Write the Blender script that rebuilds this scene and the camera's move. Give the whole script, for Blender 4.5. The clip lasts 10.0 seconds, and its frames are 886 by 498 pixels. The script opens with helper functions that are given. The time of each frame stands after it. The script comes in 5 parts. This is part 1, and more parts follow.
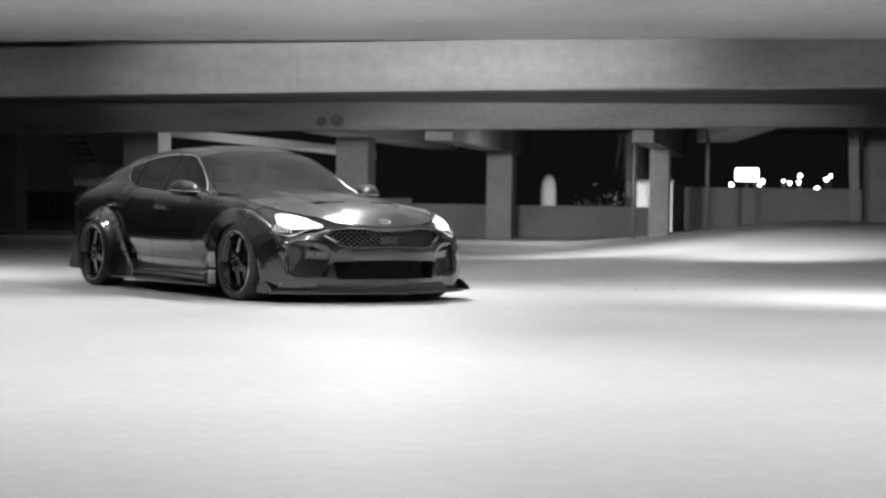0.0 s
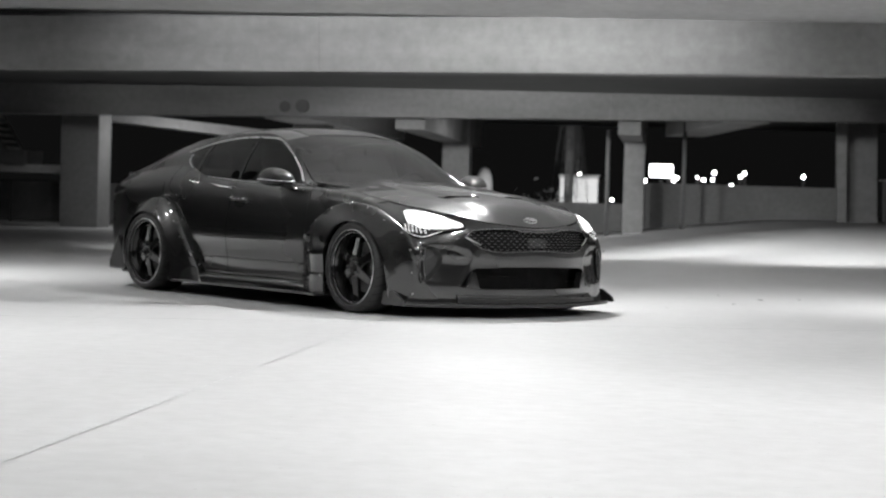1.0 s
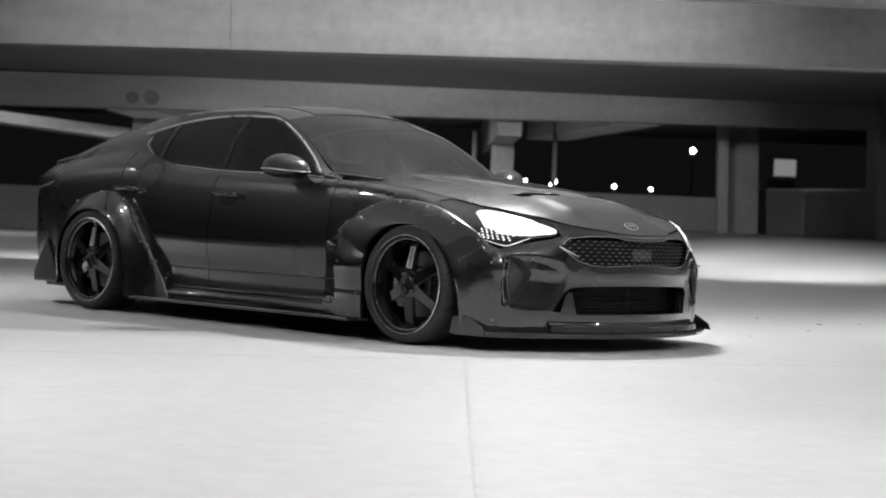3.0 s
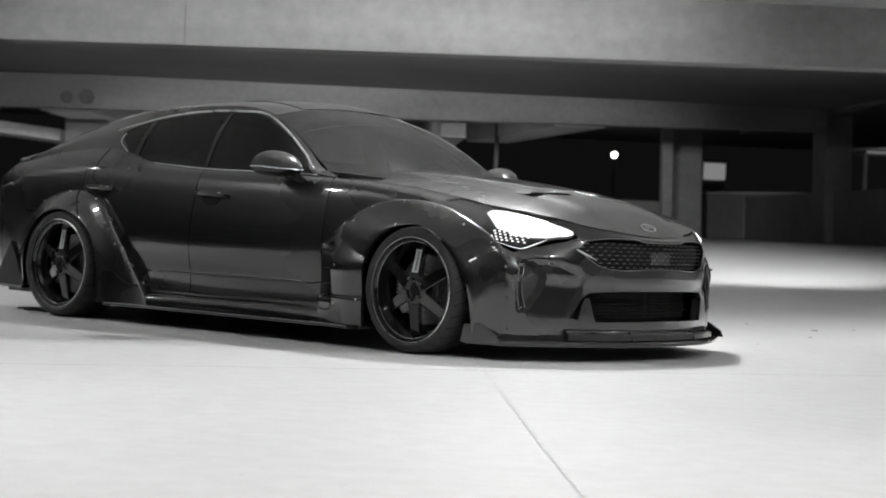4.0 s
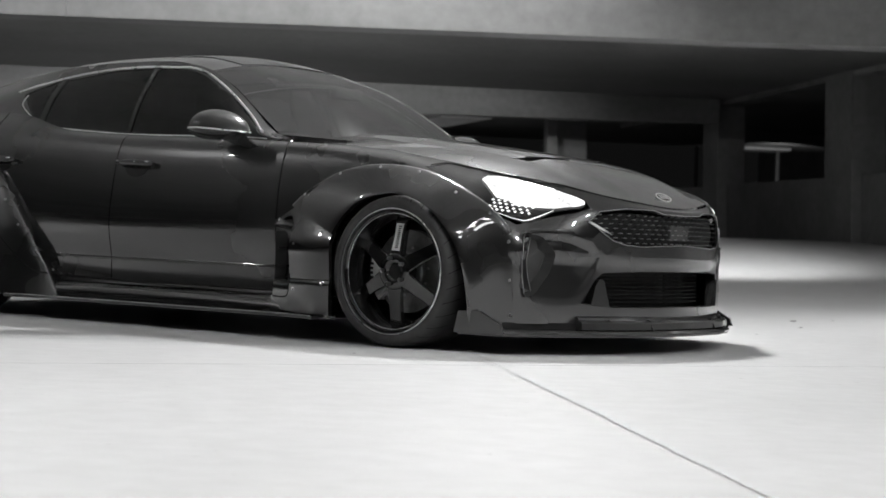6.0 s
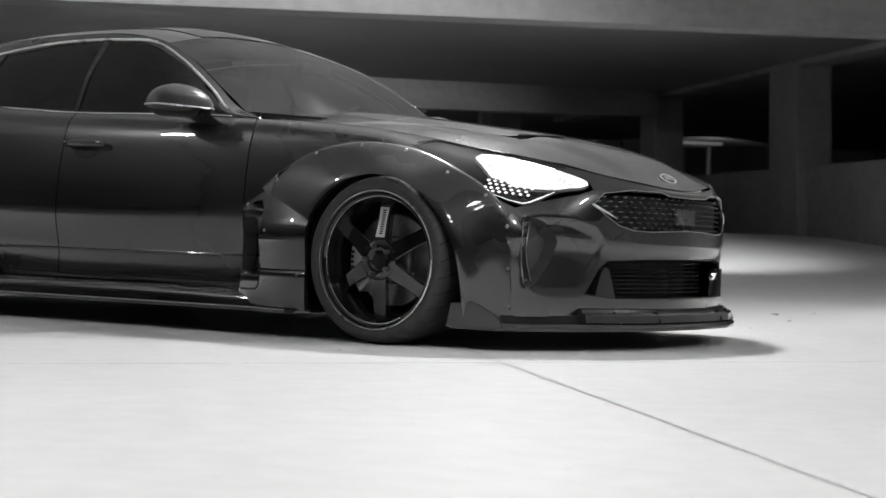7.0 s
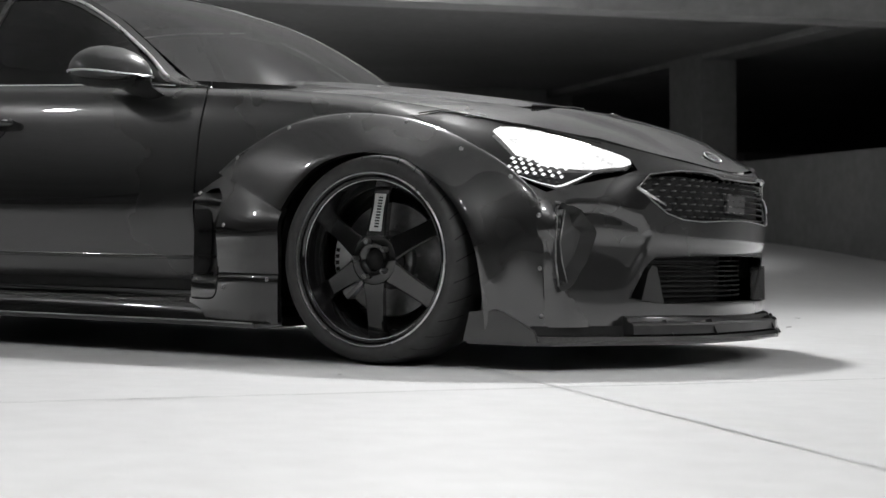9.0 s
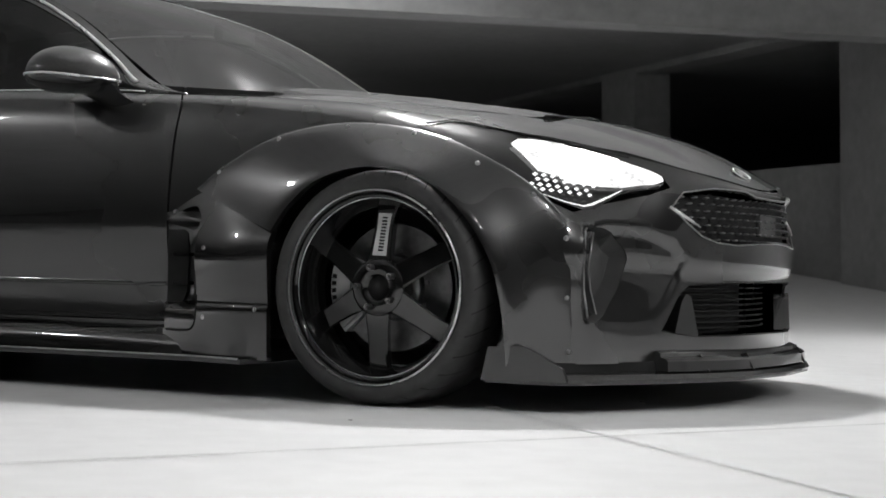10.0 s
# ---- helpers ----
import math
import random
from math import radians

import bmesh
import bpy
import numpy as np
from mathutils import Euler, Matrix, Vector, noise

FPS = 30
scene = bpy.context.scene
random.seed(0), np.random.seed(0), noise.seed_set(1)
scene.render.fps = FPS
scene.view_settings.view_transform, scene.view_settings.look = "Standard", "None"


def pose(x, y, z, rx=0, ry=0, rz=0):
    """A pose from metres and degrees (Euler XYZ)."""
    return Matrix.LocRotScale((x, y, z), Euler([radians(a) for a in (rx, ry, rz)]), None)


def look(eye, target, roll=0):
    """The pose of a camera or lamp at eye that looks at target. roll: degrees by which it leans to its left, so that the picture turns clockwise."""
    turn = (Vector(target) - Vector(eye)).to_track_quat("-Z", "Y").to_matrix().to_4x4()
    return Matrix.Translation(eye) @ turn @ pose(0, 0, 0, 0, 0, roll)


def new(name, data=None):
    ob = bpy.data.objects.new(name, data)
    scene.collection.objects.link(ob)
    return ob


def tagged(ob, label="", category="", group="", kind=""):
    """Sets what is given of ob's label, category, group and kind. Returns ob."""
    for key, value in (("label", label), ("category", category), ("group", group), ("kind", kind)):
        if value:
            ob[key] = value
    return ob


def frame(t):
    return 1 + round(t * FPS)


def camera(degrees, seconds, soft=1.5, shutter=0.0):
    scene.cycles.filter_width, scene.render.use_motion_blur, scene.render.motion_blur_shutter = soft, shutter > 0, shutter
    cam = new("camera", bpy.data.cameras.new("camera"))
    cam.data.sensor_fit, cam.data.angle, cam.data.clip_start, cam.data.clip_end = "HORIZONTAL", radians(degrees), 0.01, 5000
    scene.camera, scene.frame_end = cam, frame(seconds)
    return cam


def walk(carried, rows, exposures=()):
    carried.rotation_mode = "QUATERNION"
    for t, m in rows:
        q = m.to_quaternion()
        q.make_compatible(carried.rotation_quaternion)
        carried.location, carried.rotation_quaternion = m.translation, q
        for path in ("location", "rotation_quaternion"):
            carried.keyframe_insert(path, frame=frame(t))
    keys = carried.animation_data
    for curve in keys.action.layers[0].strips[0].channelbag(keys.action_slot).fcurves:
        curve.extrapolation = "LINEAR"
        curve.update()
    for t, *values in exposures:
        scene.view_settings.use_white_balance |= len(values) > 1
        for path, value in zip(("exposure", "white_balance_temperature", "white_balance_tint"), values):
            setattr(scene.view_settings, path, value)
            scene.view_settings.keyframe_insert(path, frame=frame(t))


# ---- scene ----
cam = camera(27.0, 10.0)
cam.data.dof.use_dof, cam.data.dof.focus_distance, cam.data.dof.aperture_fstop = True, 6.6, 5.6
PATH = [
    (0, (13.854, -8.625, 0.841), (12.217, -7.477, 0.793), 0.88),
    (0.5, (11.871, -8.614, 0.87), (10.272, -7.414, 0.813), 1.2),
    (1, (10.541, -8.839, 0.82), (8.992, -7.575, 0.767), 1.7),
    (1.5, (9.24, -8.714, 0.77), (7.73, -7.403, 0.720), 2.1),
    (2, (8.373, -8.487, 0.745), (6.9, -7.135, 0.699), 2.3),
    (2.5, (7.544, -8.261, 0.72), (6.12, -6.856, 0.680), 2.4),
    (3, (7.036, -8.17, 0.705), (5.657, -6.722, 0.669), 2.45),
    (4.5, (5.875, -7.9, 0.658), (4.596, -6.362, 0.629), 2.5),
    (5, (5.494, -7.714, 0.652), (4.253, -6.145, 0.62), 2.5),
    (5.5, (5.141, -7.482, 0.563), (3.931, -5.89, 0.542), 2.3),
    (7, (4.15, -6.838, 0.425), (3.042, -5.173, 0.411), 1.9),
    (7.5, (3.842, -6.608, 0.386), (2.779, -4.914, 0.379), 1.7),
    (8, (3.556, -6.398, 0.375), (2.522, -4.686, 0.37), 1.4),
    (8.5, (3.247, -6.168, 0.381), (2.247, -4.437, 0.375), 1.2),
    (9, (2.951, -5.929, 0.362), (1.981, -4.18, 0.362), 1.2),
    (9.5, (2.684, -5.739, 0.363), (1.758, -3.966, 0.374), 1.3),
    (10, (2.387, -5.521, 0.389), (1.508, -3.725, 0.407), 1.3),
]
EXPOSURES = [(0, 0.1), (1.0, 0.1), (2.0, 0.06), (3.0, 0.0), (10.0, 0.0)]
walk(cam, [(t, look(eye, target, roll)) for t, eye, target, roll in PATH], EXPOSURES)

# ---- night sky, garage lamps and added fill lamps ----
scene.view_settings.exposure = 0.0
world = bpy.data.worlds.new("night")
scene.world = world
world.use_nodes = True
world.node_tree.nodes["Background"].inputs[0].default_value = (0.012, 0.012, 0.012, 1)
world.node_tree.nodes["Background"].inputs[1].default_value = 0.35

# the garage's own axes: u along the beams, w away from the camera
G = pose(0, 0, 0, 0, 0, 44)
CEIL = 3.05
CEIL_FAR = 2.97
CEIL_NEAR = 4.6
NEAR_EDGE = -3.2  # the added, unseen high ceiling begins on this line
# the structure leans a little against the ramped deck
TILT = G @ pose(0, 0, 0, 0, -0.8, 0)
LEAN = G @ pose(0, 0, 0, 0, -1.8, 0)
# ceiling fixtures: u, w, watts
FIXTURES = [(0.15, 1.05, 140), (-5.6, 0.4, 25), (5.4, -2.0, 38), (-3.8, -4.6, 245), (4.6, -6.5, 130), (0.9, -5.6, 125)]
# far-bay fill lamps, added where the beams hide them: u, w, watts
FILL_DOWNLIGHTS = [(2.0, 11.4, 26), (-1.6, 25.6, 60), (-9.5, 25.6, 30)]
# floods added out of sight as fill for beams, column and floor: place u, w, z, then the point they are turned to, cone
# in degrees, watts
FILL_FLOODS = [((-5.5, 10.3, 2.84), (-5.0, 22.0, 2.45), 60, 900), ((-1.0, 10.3, 2.84), (-0.5, 22.0, 2.5), 56, 1900),
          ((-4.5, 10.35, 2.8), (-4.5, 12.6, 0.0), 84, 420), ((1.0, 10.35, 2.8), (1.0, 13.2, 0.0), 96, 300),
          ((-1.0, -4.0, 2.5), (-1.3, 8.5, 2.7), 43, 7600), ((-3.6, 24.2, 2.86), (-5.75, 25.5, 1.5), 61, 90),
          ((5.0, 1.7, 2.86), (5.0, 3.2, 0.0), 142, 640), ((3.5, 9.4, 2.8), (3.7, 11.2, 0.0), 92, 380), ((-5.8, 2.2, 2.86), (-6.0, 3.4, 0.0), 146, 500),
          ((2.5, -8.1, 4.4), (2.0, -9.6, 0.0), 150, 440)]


# ---- materials ----
def material(name):
    m = bpy.data.materials.new(name)
    m.use_nodes = True
    nt = m.node_tree
    return m, nt, nt.nodes["Principled BSDF"]


def grey(v):
    return (v, v, v, 1)


def noise_node(nt, scale, detail=4.0, stretch=(1, 1, 1), rough=0.55):
    co = nt.nodes.new("ShaderNodeTexCoord")
    mp = nt.nodes.new("ShaderNodeMapping")
    mp.inputs["Scale"].default_value = stretch
    nz = nt.nodes.new("ShaderNodeTexNoise")
    nz.inputs["Scale"].default_value = scale
    nz.inputs["Detail"].default_value = detail
    nz.inputs["Roughness"].default_value = rough
    nt.links.new(co.outputs["Object"], mp.inputs["Vector"])
    nt.links.new(mp.outputs["Vector"], nz.inputs["Vector"])
    return nz.outputs["Fac"]


def ramp(nt, fac, stops):
    r = nt.nodes.new("ShaderNodeValToRGB")
    while len(r.color_ramp.elements) < len(stops):
        r.color_ramp.elements.new(0.5)
    for e, (p, v) in zip(r.color_ramp.elements, stops):
        e.position, e.color = p, grey(v)
    nt.links.new(fac, r.inputs["Fac"])
    return r.outputs["Color"]


def mixed(nt, a, b, kind="MULTIPLY", fac=1.0):
    m = nt.nodes.new("ShaderNodeMix")
    m.data_type, m.blend_type = "RGBA", kind
    m.inputs["Factor"].default_value = fac
    nt.links.new(a, m.inputs["A"])
    nt.links.new(b, m.inputs["B"])
    return m.outputs["Result"]


def bumped(nt, bsdf, fac, strength, distance):
    b = nt.nodes.new("ShaderNodeBump")
    b.inputs["Strength"].default_value = strength
    b.inputs["Distance"].default_value = distance
    nt.links.new(fac, b.inputs["Height"])
    nt.links.new(b.outputs["Normal"], bsdf.inputs["Normal"])


def concrete(name, base, lo, hi, rough=0.85, stretch=(1, 1, 1), big=0.35, spot=0.0, grain=0.78):
    m, nt, b = material(name)
    broad = ramp(nt, noise_node(nt, big, 5.0, stretch), [(0.3, base * lo), (0.7, base * hi)])
    fine = ramp(nt, noise_node(nt, 9.0, 8.0), [(0.25, grain), (0.75, 1.0)])
    col = mixed(nt, broad, fine)
    if spot:
        marks = ramp(nt, noise_node(nt, 26.0, 3.0), [(0.24, spot), (0.31, 1.0)])
        col = mixed(nt, col, marks)
    nt.links.new(col, b.inputs["Base Color"])
    b.inputs["Roughness"].default_value = rough
    bumped(nt, b, noise_node(nt, 60.0, 6.0), 0.25, 0.004)
    return m


def plain(name, v, rough=0.5, metal=0.0, coat=0.0, vary=0.15, scale=14.0, coat_rough=0.06):
    m, nt, b = material(name)
    col = ramp(nt, noise_node(nt, scale, 5.0), [(0.3, v * (1 - vary)), (0.7, v * (1 + vary))])
    nt.links.new(col, b.inputs["Base Color"])
    rg = ramp(nt, noise_node(nt, scale * 0.6, 4.0), [(0.3, rough * 0.85), (0.7, min(1, rough * 1.15))])
    nt.links.new(rg, b.inputs["Roughness"])
    b.inputs["Metallic"].default_value = metal
    b.inputs["Coat Weight"].default_value = coat
    b.inputs["Coat Roughness"].default_value = coat_rough
    return m


def glowing(name, v, strength):
    m, nt, b = material(name)
    b.inputs["Base Color"].default_value = grey(0.8)
    b.inputs["Emission Color"].default_value = grey(v)
    b.inputs["Emission Strength"].default_value = strength
    return m


def tinted(name, tint, rough=0.02, ior=1.5):
    """Window glass: tinted see-through, with a real gloss on it."""
    m, nt, b = material(name)
    nt.nodes.remove(b)
    out = nt.nodes["Material Output"]
    tr = nt.nodes.new("ShaderNodeBsdfTransparent")
    tr.inputs["Color"].default_value = grey(tint)
    gl = nt.nodes.new("ShaderNodeBsdfGlossy")
    gl.inputs["Color"].default_value = grey(0.9)
    gl.inputs["Roughness"].default_value = rough
    fr = nt.nodes.new("ShaderNodeFresnel")
    fr.inputs["IOR"].default_value = ior
    mx = nt.nodes.new("ShaderNodeMixShader")
    nt.links.new(fr.outputs[0], mx.inputs[0])
    nt.links.new(tr.outputs[0], mx.inputs[1])
    nt.links.new(gl.outputs[0], mx.inputs[2])
    nt.links.new(mx.outputs[0], out.inputs["Surface"])
    return m


def carbon_weave(name):
    m, nt, b = material(name)
    co = nt.nodes.new("ShaderNodeTexCoord")
    wv = nt.nodes.new("ShaderNodeTexChecker")
    wv.inputs["Scale"].default_value = 260.0
    wv.inputs["Color1"].default_value = grey(0.014)
    wv.inputs["Color2"].default_value = grey(0.026)
    nt.links.new(co.outputs["Object"], wv.inputs["Vector"])
    nt.links.new(wv.outputs["Color"], b.inputs["Base Color"])
    b.inputs["Roughness"].default_value = 0.35
    b.inputs["Coat Weight"].default_value = 1.0
    b.inputs["Coat Roughness"].default_value = 0.05
    return m


FLOOR = concrete("floor_concrete", 0.6, 0.86, 1.06, 0.58, spot=0.74, big=0.22, grain=0.88)
BEAM = concrete("beam_concrete", 0.30, 0.5, 1.12, 0.9, (0.35, 1, 1.6), 0.5)
# slab concrete with the far bay's shade put into its colour
SHADED_SLAB = concrete("shaded_slab_concrete", 0.19, 0.8, 1.1, 0.9, big=0.3)
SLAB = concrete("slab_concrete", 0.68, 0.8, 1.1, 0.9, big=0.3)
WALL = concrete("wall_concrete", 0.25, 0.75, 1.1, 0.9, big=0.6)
ASPHALT = concrete("asphalt", 0.05, 0.7, 1.2, 0.9, big=0.1)
JOINT = plain("joint_sealant", 0.56, 0.8, scale=30)
CRACK = plain("dark_crack", 0.12, 0.9, vary=0.5, scale=6)
PAINT = plain("metallic_grey_paint", 0.049, 0.26, 0.80, 1.0, 0.05, 3.0, 0.10)
PAINT.node_tree.nodes["Principled BSDF"].inputs["Coat IOR"].default_value = 1.72
PAINT.node_tree.nodes["Principled BSDF"].inputs["Coat Roughness"].default_value = 0.02
GLOSSBLACK = plain("gloss_black", 0.012, 0.16, 0.0, 0.6, 0.1)
CARBON = carbon_weave("carbon_fibre")
PLASTIC = plain("black_plastic", 0.02, 0.5)
RUBBER = plain("tyre_rubber", 0.032, 0.62, vary=0.2, scale=30)
RIM = plain("gloss_black_rim", 0.014, 0.09, 0.3, 0.9, 0.1)
CHROME = plain("satin_chrome", 0.85, 0.3, 1.0, 0, 0.05)
STEEL = plain("brushed_steel", 0.35, 0.35, 1.0, 0, 0.15, 40)
CALIPER = plain("pale_caliper", 0.42, 0.4, 0.2, 0.3)
STICKER = plain("silver_sticker", 0.55, 0.4, 0.2)
GLASS = tinted("tinted_glass", 0.025)
SCREEN = tinted("windscreen_glass", 0.16, 0.10, 1.9)
INTERIOR = plain("dark_interior", 0.02, 0.8)
HEADLAMP = glowing("headlamp_glow", 1.0, 1.9)
HEADLAMP.node_tree.nodes["Principled BSDF"].inputs["Base Color"].default_value = grey(0.08)
HEADLAMP.node_tree.nodes["Principled BSDF"].inputs["Roughness"].default_value = 0.15
nt = HEADLAMP.node_tree
nt.links.new(ramp(nt, noise_node(nt, 30.0, 3.0, (1.0, 1.0, 2.2)), [(0.34, 0.4), (0.66, 1.0)]), nt.nodes["Principled BSDF"].inputs["Emission Color"])
DIODE = glowing("diode_glow", 1.0, 0.9)
LAMPCORE = glowing("lamp_core_glow", 1.0, 5.0)
GROOVE = plain("groove_black", 0.006, 0.9)
ROTOR = plain("dark_rotor", 0.2, 0.4, 0.9, 0, 0.2, 40)
LAMPGLOW = glowing("street_lamp_glow", 1.0, 14.0)
SIGNGLOW = glowing("sign_glow", 1.0, 6.0)
SIGNGLOW2 = glowing("dim_glow", 1.0, 0.2)
TUBE = glowing("fixture_glow", 1.0, 12.0)
STEELPAINT = plain("painted_steel", 0.12, 0.5)
DARKSTEEL = plain("dark_steel", 0.05, 0.5)
STUCCO = concrete("pale_stucco", 0.6, 0.85, 1.05, 0.9)
BARK = plain("palm_bark", 0.22, 0.9, vary=0.4, scale=9)
LEAF = plain("palm_leaf", 0.09, 0.6, vary=0.4)


# ---- building helpers ----
def part(name, bm, mat, parent=None, label="", m=None, smooth=False):
    me = bpy.data.meshes.new(name)
    if smooth:
        for f in bm.faces:
            f.smooth = True
    bm.to_mesh(me)
    bm.free()
    me.materials.append(mat)
    ob = new(name, me)
    if m is not None:
        ob.matrix_basis = m
    if parent is not None:
        ob.parent = parent
    if label:
        ob["label"] = label
    return ob


def box(x0, x1, y0, y1, z0, z1, bevel=0.0, bm=None):
    b2 = bmesh.new()
    r = bmesh.ops.create_cube(b2, size=1)
    for v in r["verts"]:
        v.co = Vector(((x0 + x1) / 2 + v.co.x * (x1 - x0), (y0 + y1) / 2 + v.co.y * (y1 - y0), (z0 + z1) / 2 + v.co.z * (z1 - z0)))
    if bevel:
        bmesh.ops.bevel(b2, geom=b2.edges[:], offset=bevel, segments=2, affect="EDGES", profile=0.6)
    if bm is None:
        return b2
    me = bpy.data.meshes.new("tmp")
    b2.to_mesh(me)
    b2.free()
    bm.from_mesh(me)
    bpy.data.meshes.remove(me)
    return bm


def prism(outline, z0, z1, axis="z"):
    """A polygon pushed along an axis."""
    bm = bmesh.new()
    put = {"z": lambda a, b, c: (a, b, c), "y": lambda a, b, c: (a, c, b), "x": lambda a, b, c: (c, a, b)}[axis]
    lo = [bm.verts.new(put(a, b, z0)) for a, b in outline]
    hi = [bm.verts.new(put(a, b, z1)) for a, b in outline]
    bm.faces.new(lo)
    bm.faces.new(hi)
    for i in range(len(outline)):
        j = (i + 1) % len(outline)
        bm.faces.new((lo[i], lo[j], hi[j], hi[i]))
    bmesh.ops.recalc_face_normals(bm, faces=bm.faces[:])
    return bm


def tube(points, radius, sides=8, bm=None, closed=False):
    """A round bar along points; radius may be a list."""
    bm = bm or bmesh.new()
    pts = [Vector(p) for p in points]
    rings = []
    for i, p in enumerate(pts):
        if closed:
            d = (pts[(i + 1) % len(pts)] - pts[i - 1]).normalized()
        else:
            d = (pts[min(i + 1, len(pts) - 1)] - pts[max(i - 1, 0)]).normalized()
        a = d.orthogonal() if abs(d.z) > 0.95 else d.cross(Vector((0, 0, 1)))
        a.normalize()
        b = d.cross(a)
        r = radius[i] if isinstance(radius, (list, tuple)) else radius
        rings.append([bm.verts.new(p + (a * math.cos(k * 2 * math.pi / sides) + b * math.sin(k * 2 * math.pi / sides)) * r) for k in range(sides)])
    n = len(rings)
    for i in range(n if closed else n - 1):
        p, q = rings[i], rings[(i + 1) % n]
        for k in range(sides):
            bm.faces.new((p[k], p[(k + 1) % sides], q[(k + 1) % sides], q[k]))
    if not closed:
        bm.faces.new(rings[0][::-1])
        bm.faces.new(rings[-1])
    return bm


def lathe(profile, n=48, axis="y", bm=None):
    """Turn (radius, along) points round an axis; the profile closes on itself when its ends meet."""
    bm = bm or bmesh.new()
    rings = []
    for r, a in profile:
        ring = []
        for k in range(n):
            c, s = math.cos(2 * math.pi * k / n), math.sin(2 * math.pi * k / n)
            ring.append(bm.verts.new({"y": (r * c, a, r * s), "z": (r * c, r * s, a)}[axis]))
        rings.append(ring)
    for p, q in zip(rings, rings[1:]):
        for k in range(n):
            bm.faces.new((p[k], p[(k + 1) % n], q[(k + 1) % n], q[k]))
    bmesh.ops.recalc_face_normals(bm, faces=bm.faces[:])
    return bm


def thing(name, label, category, m=None, group="", kind=""):
    e = new(name)
    if m is not None:
        e.matrix_basis = m
    return tagged(e, label, category, group, kind)


# ---- garage: floor, ceiling, beams, columns, parapets ----
def floor_height(u, w):
    """The deck is level near the car and ramps up towards the far corner."""
    a, b = min(max((w - 5) / 12, 0), 1), min(max((u + 2) / 7, 0), 1)
    return 0.60 * a * a * (3 - 2 * a) * b * b * (3 - 2 * b)


bm = bmesh.new()
us = [-60 + 1.25 * i for i in range(105)]
ws = [-40 + 1.25 * i for i in range(63)]
grid = [[bm.verts.new((u, w, floor_height(u, w))) for w in ws] for u in us]
for i in range(len(us) - 1):
    for j in range(len(ws) - 1):
        bm.faces.new((grid[i][j], grid[i + 1][j], grid[i + 1][j + 1], grid[i][j + 1]))
floor = part("floor", bm, FLOOR, m=G, smooth=True)
tagged(floor, "pale worn concrete parking deck floor", "floor", kind="structure")

bm = bmesh.new()
s = 2500.0
bm.faces.new([bm.verts.new(p) for p in ((-s, -s, -7.0), (s, -s, -7.0), (s, s, -7.0), (-s, s, -7.0))])
tagged(part("ground", bm, ASPHALT), "dark asphalt ground far below the deck", "ground", kind="structure")


def joint(p, q, width, name, label, mat):
    """A thin wavering sealed joint on the deck."""
    p, q = Vector((*p, 0.0)), Vector((*q, 0.0))
    n = max(4, int((q - p).length / 0.12))
    d = (q - p).normalized()
    side = Vector((-d.y, d.x, 0))
    bm = bmesh.new()
    last = None
    for i in range(n + 1):
        c = p.lerp(q, i / n)
        wob = 0.006 * noise.noise(c * 3.0) + 0.004 * noise.noise(c * 17.0)
        wd = width * (0.45 + 0.9 * abs(noise.noise(c * 5.0 + Vector((7, 3, 1)))))
        a, b = bm.verts.new(c + side * (wob + wd) + Vector((0, 0, 0.003))), bm.verts.new(c + side * (wob - wd) + Vector((0, 0, 0.003)))
        if last:
            bm.faces.new((last[0], last[1], b, a))
        last = (a, b)
    return tagged(part(name, bm, mat), label, "joint", kind="structure")


joint((-3.11, -8.71), (3.65, 3.55), 0.005, "floor_joint_1", "hairline crack running across the concrete deck", CRACK)
joint((-13.92, 14.10), (8.09, -9.13), 0.009, "floor_joint_2", "sealed control joint in the concrete deck", JOINT)

bm = box(-60, 70, NEAR_EDGE, 8.9, CEIL, CEIL + 0.25)
tagged(part("ceiling", bm, SLAB, m=G), "pale concrete ceiling slab of the deck above", "ceiling", kind="structure")
# unseen raised slab in dark wall concrete, added to darken the doors' reflections
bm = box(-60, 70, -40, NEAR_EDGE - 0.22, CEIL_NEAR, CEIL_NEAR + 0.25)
tagged(part("ceiling_near", bm, WALL, m=G), "added unseen high ceiling slab that keeps the door reflections dark", "ceiling", kind="structure")
tagged(part("fascia", box(-60, 70, NEAR_EDGE - 0.2, NEAR_EDGE - 0.004, CEIL, CEIL_NEAR + 0.25), WALL, m=G), "added unseen slab edge that joins the two ceiling heights", "fascia", kind="structure")
# far slab: its dim light is painted in as a darker colour
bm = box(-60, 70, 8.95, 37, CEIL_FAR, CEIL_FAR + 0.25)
tagged(part("ceiling_far", bm, SHADED_SLAB, m=G), "concrete ceiling slab of the far bay, shade put into its colour", "ceiling", kind="structure")


def beam(name, u0, u1, w, depth, z0, label, joints=()):
    b = thing(name, label, "beam", TILT, kind="structure")
    edges = [u0] + list(joints) + [u1]
    for a, c in zip(edges, edges[1:]):
        part("beam_segment", box(a + 0.0012, c - 0.0012, w, w + depth, z0, CEIL, 0.006), BEAM, b)
    return b


beam("beam_1", -40, 40, 8.5, 0.45, 2.38, "deep pale concrete beam with board marks", (-14.2, -2.75, 8.7, 20.1))
beam("beam_2", -40, 7.3, 22.0, 0.5, 2.46, "pale concrete beam carried by columns", (-12.0, 0.4))


